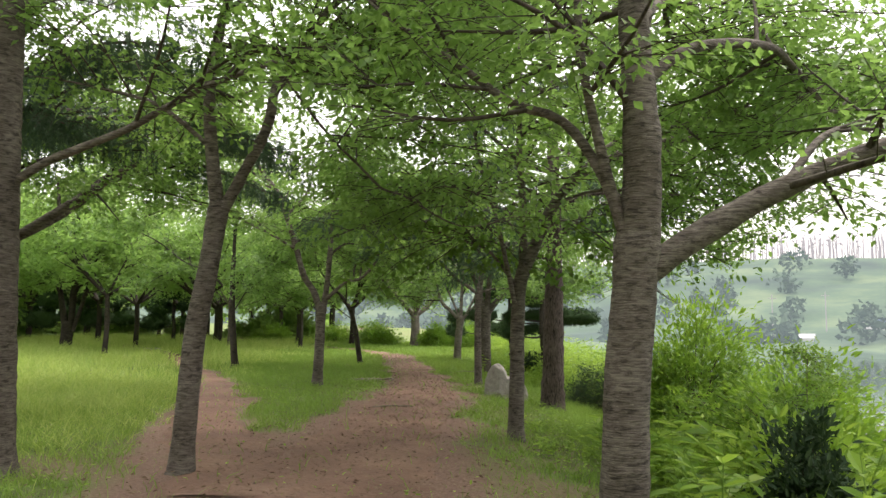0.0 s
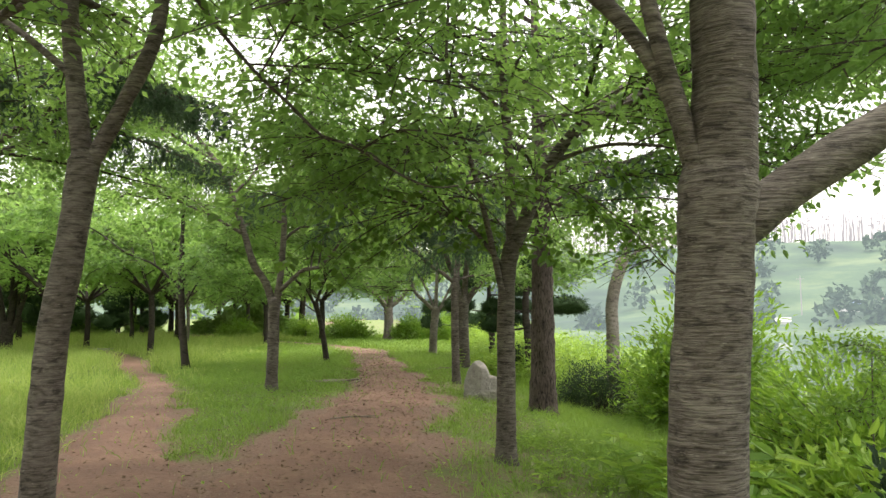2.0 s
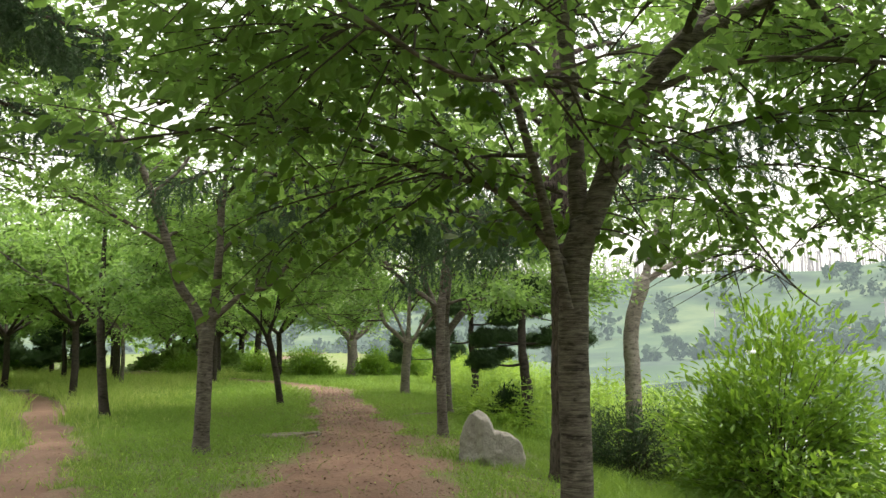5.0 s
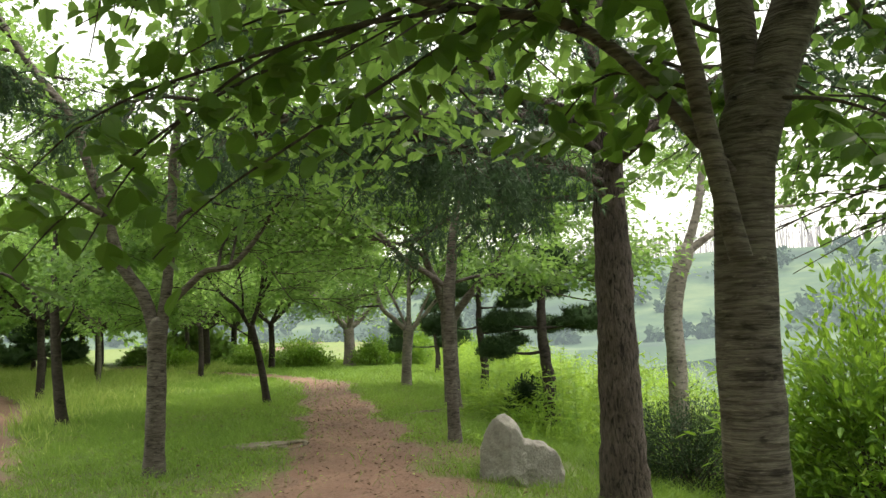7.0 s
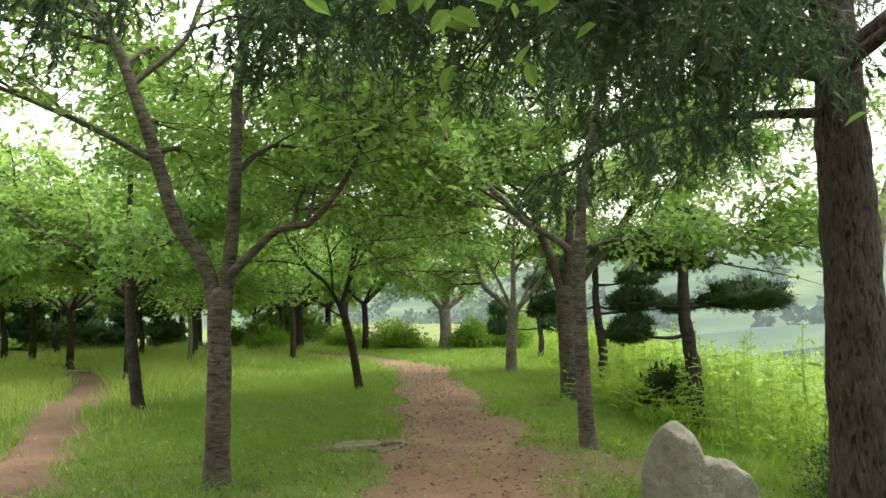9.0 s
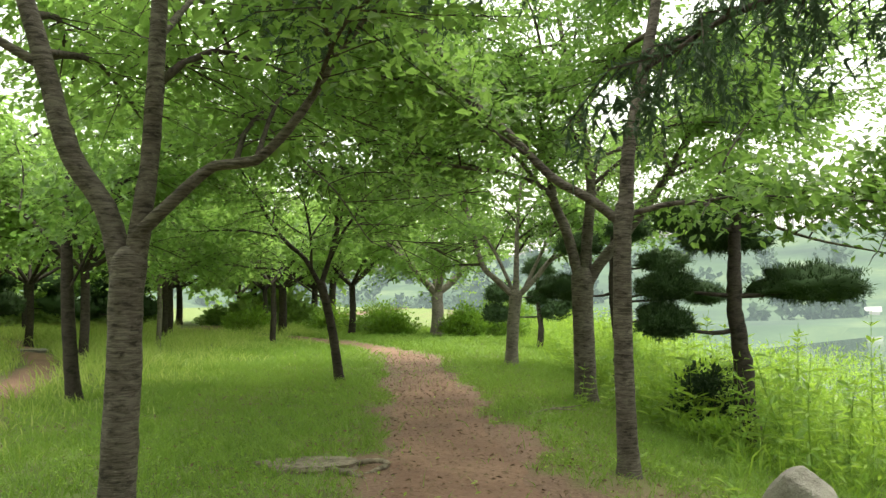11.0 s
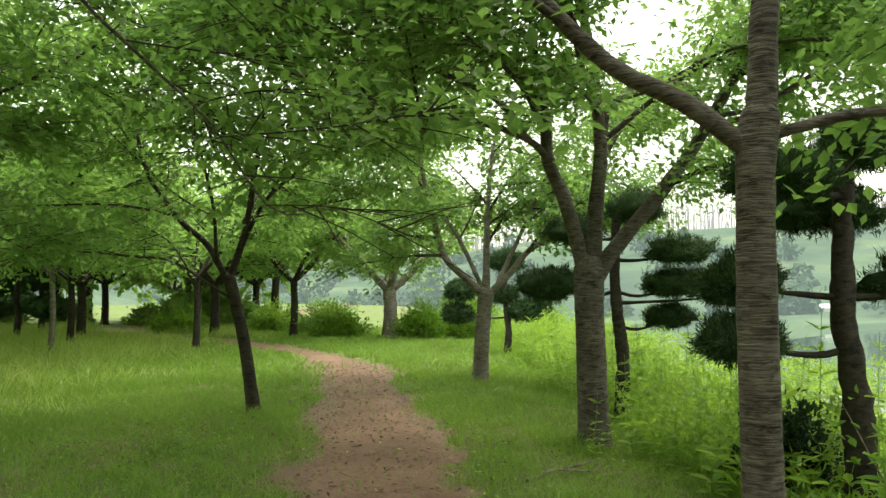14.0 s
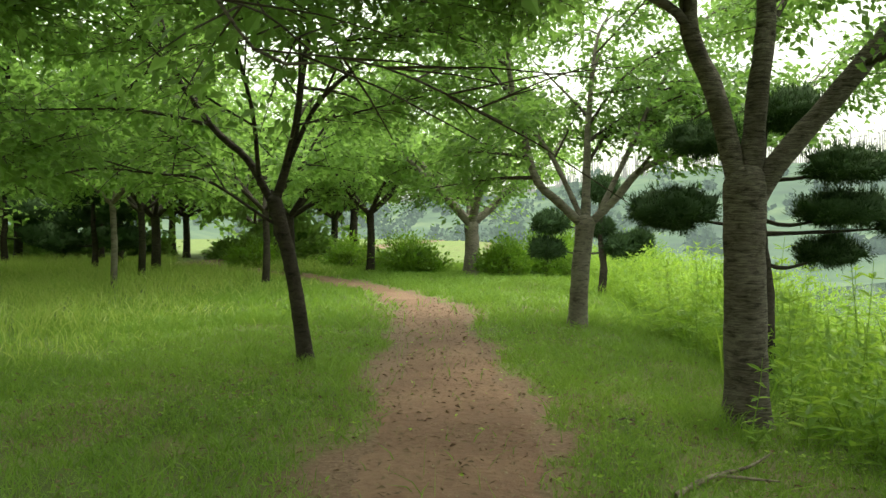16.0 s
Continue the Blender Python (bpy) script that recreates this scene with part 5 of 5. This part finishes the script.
for k in range(95):
    y = rg.uniform(3.6, 9.6)
    x = rg.uniform(1.75, 2.4) + 2.6 * rg.uniform(0, 1) ** 1.2
    if (x - 1.36) ** 2 + (y - 5.55) ** 2 < 0.2:
        continue
    c = copy_thing(kinds[(0, 2, 5, 2, 4)[k % 5]], pose(x, y, float(ground_z(x, y)) - 0.02, rg.uniform(-10, 10), rg.uniform(-10, 10), rg.uniform(0, 360)))
    s0 = rg.uniform(1.0, 1.55)
    c.scale = (s0, s0, s0)

for k in range(46):
    x, y = rg.uniform(1.25, 2.5), rg.uniform(6.6, 12.5)
    if (x - 1.04) ** 2 + (y - 10.65) ** 2 < 0.1 or (x - 2.28) ** 2 + (y - 16) ** 2 < 0.3:
        continue
    c = copy_thing(kinds[(4, 2, 0, 1)[k % 4]], pose(x, y, float(ground_z(x, y)) - 0.02, rg.uniform(-10, 10), rg.uniform(-10, 10), rg.uniform(0, 360)))
    s0 = rg.uniform(0.35, 0.7)
    c.scale = (s0, s0, s0)

for k in range(150):
    y = 20.6 + 17 * rg.uniform(0, 1) ** 1.2
    x = 1.75 + 0.015 * (y - 20) + 3.4 * rg.uniform(0, 1) ** 1.15
    if (x - 1.39) ** 2 + (y - 25.2) ** 2 < 0.15 or (x - 2.95) ** 2 + (y - 22.6) ** 2 < 0.12 or (y < 22.2 and x < 2.5):
        continue
    c = copy_thing(kinds[(1, 3, 1, 5, 3, 0)[k % 6]], pose(x, y, float(ground_z(x, y)) - 0.02, rg.uniform(-9, 9), rg.uniform(-9, 9), rg.uniform(0, 360)))
    s0 = rg.uniform(0.8, 1.15) + 0.5 * float(sstep(2.0, 3.4, x))
    c.scale = (s0, s0, s0)
for x, y, s0, q in ((1.3, 19.3, 0.7, 4), (1.55, 18.9, 0.6, 2), (1.25, 19.95, 0.6, 4), (1.8, 17.6, 0.6, 2), (2.0, 17.2, 0.5, 4), (1.15, 24.5, 0.75, 1), (1.75, 24.8, 0.8, 5), (1.9, 25.5, 0.9, 3), (2.3, 24.9, 0.9, 1), (2.6, 21.9, 0.8, 5), (3.3, 22.2, 0.9, 0)):
    c = copy_thing(kinds[q], pose(x, y, float(ground_z(x, y)) - 0.02, rg.uniform(-8, 8), rg.uniform(-8, 8), rg.uniform(0, 360)))
    c.scale = (s0, s0, s0)
small = broad_tree("sapling", "thin leafy sapling rising above the bank weeds", [(4.75, 10.2, 0), (4.77, 10.2, 0.7), (4.8, 10.2, 1.4)], (0.018, 0.012),
           [([(4.8, 10.2, 1.35), (4.82, 10.2, 1.7), (4.8, 10.22, 2.0)], 0.012, 0.01), ([(4.78, 10.2, 0.6), (4.6, 10.1, 0.9), (4.45, 10.0, 1.1)], 0.008, 0.01), ([(4.78, 10.2, 0.8), (5.0, 10.3, 1.1), (5.15, 10.35, 1.25)], 0.008, 0.01)],
           2400, 0.085, 117, 0.32, leaf=M_SHRUB, reach=0.3, sides=6, subs=14, flare=1.1, group="bank shrubs")
small.scale = (0.66, 0.66, 0.66)
n = 150
vine = thing("climbing_vine", (2.95, 22.6, float(ground_z(2.95, 22.6))), "pale green creeper climbing the dark pine trunk", "plant")
g = rg.uniform(0, 6.28, n)
zz = 1.2 * rg.uniform(0, 1, n) ** 1.4
rad0 = 0.15 + 0.16 * rg.uniform(0, 1, n) * (1.3 - zz)
pos = np.stack([np.cos(g) * rad0, np.sin(g) * rad0, zz], 1)
piece("stem", tube(spline([(0.2, -0.1, 0), (0.16, -0.12, 0.4), (-0.05, -0.19, 0.8), (-0.16, -0.05, 1.15)], 0.05), np.linspace(0.012, 0.004, len(spline([(0.2, -0.1, 0), (0.16, -0.12, 0.4), (-0.05, -0.19, 0.8), (-0.16, -0.05, 1.15)], 0.05))), 6), M_DEAD, vine)
L = rg.uniform(0.06, 0.11, n)
tagged(piece("foliage", blades(pos, pos * [1, 1, 0] + rg.normal(0, 0.15, (n, 3)), rg.normal(0, 0.3, (n, 3)) + [0, 0, 1], L, L * 0.6, "leaf"), M_WEED, vine), kind="stuff")

# mass of rough growth down the bank and along the far verge
n = 150000
x = 2.6 + 9 * rg.uniform(0, 1, n) ** 1.5
y = rg.uniform(2.5, 62, n)
x = x + 0.02 * y - 1.0 * sstep(20.5, 22.5, y)
dense = vn(x, y, 1.1, 51) * (1 - sstep(4.7, 4.2, x) * sstep(10, 11.5, y) * sstep(21, 19.5, y))
keep = rg.uniform(0, 1, n) < dense * np.where(y < 14, 0.42, 1.2)
x, y = x[keep], y[keep]
n = len(x)
hh = (0.25 + 0.75 * vn(x, y, 1.6, 52)) * np.where(y > 21.5, 1.75 * sstep(1.5, 3.2, x), sstep(2.3, 3.6, x))
pos = np.stack([x, y, ground_z(x, y) + hh * rg.uniform(0, 1, n) ** 0.6], 1)
L = rg.uniform(0.06, 0.15, n) * np.where(y < 14, 1.5, 1.0)
ax = rg.normal(0, 0.7, (n, 3)) + [0, 0, 0.5]
tagged(piece("undergrowth", blades(pos, ax, rg.normal(0, 0.5, (n, 3)) + [0, 0, 1], L, L * rg.uniform(0.18, 0.4, n), "diamond"), M_WEED), "dense yellow-green weeds covering the lake bank", "undergrowth", kind="stuff")


# ---- grass ----
def turf(name, n, box, height, width, seed, mat, label, chance, lean=0.35):
    rg = np.random.default_rng(seed)
    x, y = rg.uniform(box[0], box[1], n), rg.uniform(box[2], box[3], n)
    edge = np.minimum(np.minimum(x - box[0], box[1] - x), np.minimum(y - box[2], box[3] - y)) + 1.5 * (vn(x, y, 0.8, 90) - 0.5)
    keep = rg.uniform(0, 1, n) < chance(x, y) * sstep(-0.2, 1.6, edge)
    x, y = x[keep], y[keep]
    n = len(x)
    hgt = height(x, y) * rg.uniform(0.45, 1.15, n)
    ax = np.stack([rg.normal(0, lean, n), rg.normal(0, lean, n), np.ones(n)], 1)
    upv = rg.normal(0, 1, (n, 3)) * [1, 1, 0.1]
    base = np.stack([x, y, ground_z(x, y) - 0.01], 1)
    w = width * rg.uniform(0.6, 1.3, n)
    mid = base + ax * (hgt * 0.55)[:, None]
    side = unit(np.cross(ax, upv)) * w[:, None] / 2
    tip = base + ax * hgt[:, None] * [1.9, 1.9, 1]
    v = np.stack([base - side, base + side, mid + side * 0.8, mid - side * 0.8, tip], 1).reshape(-1, 3)
    i = np.arange(n)[:, None, None] * 5
    f = (i + np.array([[0, 1, 2], [0, 2, 3], [3, 2, 4]])[None]).reshape(-1, 3)
    return tagged(piece(name, (v, f), mat), label, "grass", kind="stuff")


def open_lawn(x, y):
    return (1 - bare(x, y)) ** 1.3 * (0.15 + 0.6 * vn(x, y, 0.9, 61) + 0.9 * sstep(0.45, 0.8, vn(x, y, 0.17, 68))) + 0.015


turf("grass", 330000, (-9.0, 5.6, 2.0, 33), lambda x, y: 0.05 + 0.08 * vn(x, y, 1.2, 62) + 0.16 * vn(x, y, 0.2, 69) ** 2 + 0.10 * sstep(1.6, 3.0, x), 0.009, 71, M_GRASS, "short green park grass with bare patches", open_lawn)
turf("grass", 70000, (-9, 4, 30, 56), lambda x, y: 0.12 + 0.12 * vn(x, y, 1.2, 62), 0.03, 72, M_GRASS, "green grass beside the far path", open_lawn)
turf("grass", 150000, (-7.0, 3.4, 18.5, 30), lambda x, y: 0.03 + 0.06 * vn(x, y, 0.3, 88), 0.008, 76, M_GRASS, "short worn grass of the lawn by the path",
     lambda x, y: sstep(1.0, 0.6, bare(x, y)) * (0.35 + 0.65 * vn(x, y, 0.25, 89)))
turf("tall_weeds", 13000, (1.2, 9, 20.0, 50), lambda x, y: 0.3 + 0.45 * vn(x, y, 1.1, 84), 0.022, 75, M_WEED, "dense tall yellow-green weeds along the lake bank",
     lambda x, y: sstep(1.7, 2.7, x + 0.03 * (y - 25)) * (0.3 + 0.9 * vn(x, y, 0.7, 85)), 0.3)
turf("meadow_grass", 90000, (-26, -4.2, 14, 58), lambda x, y: (0.22 + 0.4 * vn(x, y, 2.0, 64)) * (0.35 + 0.65 * sstep(-4.5, -9, x)), 0.02, 73, M_MEADOW, "tall yellow-green meadow grass gone to seed",
     lambda x, y: (1 - bare(x, y)) * sstep(-4.0, -7.5, x + 0.06 * (y - 26)) * (0.5 + 0.6 * vn(x, y, 1.3, 65)), 0.28)
turf("meadow_grass", 60000, (-12, -2.6, 1.5, 18), lambda x, y: 0.15 + 0.3 * vn(x, y, 1.0, 66) * sstep(-3.5, -6, x), 0.013, 74, M_MEADOW, "loose tall grass at the edge of the side path",
     lambda x, y: (1 - bare(x, y)) * (0.3 + 0.8 * vn(x, y, 0.8, 67)) * sstep(-3.2, -4.6, x))


n = 36000
x, y = rg.uniform(-7, 2.6, n), rg.uniform(4, 32, n)
keep = rg.uniform(0, 1, n) < (1 - bare(x, y)) * sstep(0.45, 0.75, vn(x, y, 0.8, 81)) + 0.04
x, y = x[keep], y[keep]
n = len(x)
L = rg.uniform(0.025, 0.065, n)
pos = np.stack([x, y, ground_z(x, y) + rg.uniform(0.0, 0.07, n)], 1)
tagged(piece("clover", blades(pos, rg.normal(0, 1, (n, 3)) * [1, 1, 0.3], rg.normal(0, 0.35, (n, 3)) + [0, 0, 1], L, L * 0.55, "diamond"), M_WEED), "low broad-leaved weeds and clover in the lawn", "weeds", kind="stuff")


# ---- boulder, dead wood, litter ----
LOBES = [(Vector((-0.15, 0.0, 0.05)), Vector((0.28, 0.36, 0.66))), (Vector((0.20, 0.04, 0.02)), Vector((0.30, 0.31, 0.38))), (Vector((0.0, 0.0, 0.02)), Vector((0.36, 0.33, 0.44)))]
CUTS = [(Vector((0.38, -0.90, 0.20)).normalized(), 0.235), (Vector((-0.72, -0.66, 0.20)).normalized(), 0.30), (Vector((0.12, -0.5, 0.86)).normalized(), 0.50), (Vector((0.55, -0.2, 0.81)).normalized(), 0.43), (Vector((-0.35, -0.75, -0.56)).normalized(), 0.26)]
bm = bmesh.new()
bmesh.ops.create_icosphere(bm, subdivisions=6, radius=1)
for v in bm.verts:
    d = v.co.normalized()
    far_out = 0.05
    for c, s in LOBES:
        o = Vector((-c.x / s.x, -c.y / s.y, (0.08 - c.z) / s.z))
        q = Vector((d.x / s.x, d.y / s.y, d.z / s.z))
        A, B, C = q.dot(q), o.dot(q), o.dot(o) - 1
        if B * B - A * C > 0:
            far_out = max(far_out, (-B + math.sqrt(B * B - A * C)) / A)
    for nrm, dist in CUTS:
        if d.dot(nrm) > 0.05:
            far_out = min(far_out, dist / d.dot(nrm) + 0.004)
    far_out *= 1 + 0.07 * noise.noise(d * 2.2 + Vector((3, 1, 5))) + 0.03 * noise.noise(d * 6) + 0.012 * noise.noise(d * 19)
    v.co = d * far_out + Vector((0, 0, 0.08))
for f in bm.faces:
    f.smooth = True
rock = part("boulder", bm, M_ROCK, None, "pale grey split boulder resting beside the path")
tagged(rock, category="boulder")
rock.location = (1.34, 16.85, float(ground_z(1.34, 16.85)) + 0.04)


def dead_branch(x, y, pts, r, label, name="fallen_branch"):
    z = float(ground_z(x, y))
    root = thing(name, (x, y, z), label, "branch", "dead wood")
    for k, run in enumerate(pts):
        s, rr, _ = limb_run(run, r if k == 0 else r * 0.6, r * 0.3, 0.04)
        s[:, 2] += 0.6 * r + 0.012
        piece("stem" if k == 0 else "side_branch", tube(s, rr, 7, 0.3, k + 3), M_DEAD, root, smooth=True)
    return root


dead_branch(-0.75, 13.6, [[(-0.45, 0.0, 0), (-0.1, 0.08, 0.02), (0.28, 0.02, 0.0), (0.42, -0.12, 0)], [(-0.05, 0.08, 0.02), (0.2, 0.25, 0.01)]], 0.016, "dark twiggy branch lying on the path")
dead_branch(0.55, 23.3, [[(-0.25, -0.35, 0), (0, -0.1, 0.03), (0.3, 0.15, 0.02), (0.55, 0.5, 0)], [(0.05, -0.05, 0.03), (0.4, -0.12, 0.02)]], 0.02, "pale dead branch at the path's edge")
dead_branch(0.3, 24.6, [[(-0.12, 0.0, 0), (0, 0.03, 0.02), (0.1, -0.02, 0)], [(0, 0.03, 0.02), (0.05, 0.12, 0.03)]], 0.01, "small dark twig lying on the path")
bm = bmesh.new()
bmesh.ops.create_cube(bm, size=1)
bmesh.ops.subdivide_edges(bm, edges=bm.edges[:], cuts=5, use_grid_fill=True)
for v in bm.verts:
    v.co = Vector((v.co.x * 1.3, v.co.y * 0.7, v.co.z * 0.09)) * (1 + 0.12 * noise.noise(v.co * 3))
slab = part("stone_slab", bm, M_ROCK, None, "pale flat stone slab lying across the side path")
tagged(slab, category="stone")
slab.location = (-14.1, 36.3, float(ground_z(-14.1, 36.3)) + 0.04)
stump = thing("tree_stump", (-1.95, 19.85, float(ground_z(-1.95, 19.85)) - 0.03), "weathered flat tree stump cut level with the grass", "stump")
piece("wood", tube([(0, 0, 0), (0, 0, 0.05), (0, 0, 0.08), (0, 0, 0.085)], [0.36, 0.33, 0.30, 0.002], 26, 0.25, 9), M_DEAD, stump)
run, rr, _ = limb_run([(0.3, 0.04, 0.05), (0.44, 0.03, 0.08), (0.55, -0.1, 0.07), (0.40, -0.34, 0.02)], 0.03, 0.016, 0.04)
piece("root", tube(run, rr, 7, 0.3, 8), M_DEAD, stump, smooth=True)
stump.scale = (1.25, 0.85, 1.0)
for k, g in enumerate((-0.9, 2.8)):
    d = np.array([math.cos(g), math.sin(g), 0])
    run, rr, _ = limb_run([d * 0.25 + [0, 0, 0.03], d * 0.45 + [0, 0, 0.04], d * 0.7 + [0.05, -0.05, 0]], 0.045, 0.015, 0.05)
    piece("root", tube(run, rr, 7, 0.3, k), M_DEAD, stump, smooth=True)

n = 11000
y = rg.uniform(3, 36, n)
x = np.interp(y, PY, PX) + rg.normal(0, 1.15, n)
pos = np.stack([x, y, ground_z(x, y) + 0.028], 1)
M_LITTER = rough_material("dry_litter", [(0.3, (0.06, 0.04, 0.028)), (0.5, (0.17, 0.11, 0.07)), (0.7, (0.36, 0.27, 0.19))], 3.0, 0.9, 0.2, 30)
ax = rg.normal(0, 1, (n, 3)) * [1, 1, 0.12]
L = rg.uniform(0.02, 0.065, n)
tagged(piece("leaf_litter", blades(pos, ax, rg.normal(0, 0.3, (n, 3)) + [0, 0, 1], L, L * rg.uniform(0.12, 0.6, n), "diamond", 0.2), M_LITTER), "dry leaves and twig bits scattered on the path", "litter", kind="stuff")


n = 16000
y = rg.uniform(3, 34, n)
x = np.interp(y, PY, PX) + rg.normal(0, 2.3, n)
keep = (x < 1.9) & (x > -7)
x, y = x[keep], y[keep]
n = len(x)
L = rg.uniform(0.02, 0.07, n)
pos = np.stack([x, y, ground_z(x, y) + rg.uniform(0.01, 0.05, n)], 1)
tagged(piece("leaf_litter", blades(pos, rg.normal(0, 1, (n, 3)) * [1, 1, 0.2], rg.normal(0, 0.4, (n, 3)) + [0, 0, 1], L, L * rg.uniform(0.15, 0.6, n), "diamond", 0.25), M_LITTER), "fallen brown leaves and bits in the grass", "litter", kind="stuff")


# ---- far shore buildings ----
def box(bm, lo, hi):
    r = bmesh.ops.create_cube(bm, size=1)
    for v in r["verts"]:
        v.co = Vector([lo[i] + (v.co[i] + 0.5) * (hi[i] - lo[i]) for i in range(3)])


def house(a, r, w, d, h, roof, label):
    x, y = r * math.sin(a), r * math.cos(a)
    z = float(hill_z(np.array(x), np.array(y))) - 0.3
    root = thing("lakeside_house", (x, y, z), label, "house", "far shore houses")
    root.rotation_euler = (0, 0, -a)
    bm = bmesh.new()
    box(bm, (-w / 2, -d / 2, 0), (w / 2, d / 2, h))
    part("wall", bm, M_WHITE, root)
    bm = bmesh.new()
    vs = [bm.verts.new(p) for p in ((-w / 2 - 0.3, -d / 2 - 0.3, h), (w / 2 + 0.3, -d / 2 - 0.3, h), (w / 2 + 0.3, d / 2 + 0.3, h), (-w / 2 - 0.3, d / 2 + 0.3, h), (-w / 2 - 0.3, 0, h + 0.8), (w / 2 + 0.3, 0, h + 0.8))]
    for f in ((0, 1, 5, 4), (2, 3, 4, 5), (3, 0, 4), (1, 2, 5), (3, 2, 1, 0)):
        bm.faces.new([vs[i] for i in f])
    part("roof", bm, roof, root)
    for k in range(int(w / 2.2)):
        bm = bmesh.new()
        cx = -w / 2 + 1.1 + k * 2.2
        box(bm, (cx - 0.4, -d / 2 - 0.04, h * 0.4), (cx + 0.4, -d / 2 + 0.02, h * 0.75))
        part("window", bm, M_DARKGLASS, root)


house(radians(29.5), 166, 7, 4, 2.0, M_BLUE, "low white lakeside building with a blue roof")
house(radians(32.0), 168, 6, 4, 1.8, M_RED, "low white lakeside building with a faded red roof")
house(radians(25.3), 152, 2.1, 1.6, 1.0, M_WHITE, "small plain white lakeside hut")
house(radians(34.8), 170, 8, 4, 2.0, M_BLUE, "long white lakeside building with a blue roof")
for k, (a, r) in enumerate(((23.2, 160), (26.5, 162), (33.4, 157), (36.0, 158))):
    x, y = r * math.sin(radians(a)), r * math.cos(radians(a))
    z = float(hill_z(np.array(x), np.array(y)))
    pole = thing("utility_pole", (x, y, z - 0.3), "thin pale utility pole on the far shore", "pole", "far shore poles")
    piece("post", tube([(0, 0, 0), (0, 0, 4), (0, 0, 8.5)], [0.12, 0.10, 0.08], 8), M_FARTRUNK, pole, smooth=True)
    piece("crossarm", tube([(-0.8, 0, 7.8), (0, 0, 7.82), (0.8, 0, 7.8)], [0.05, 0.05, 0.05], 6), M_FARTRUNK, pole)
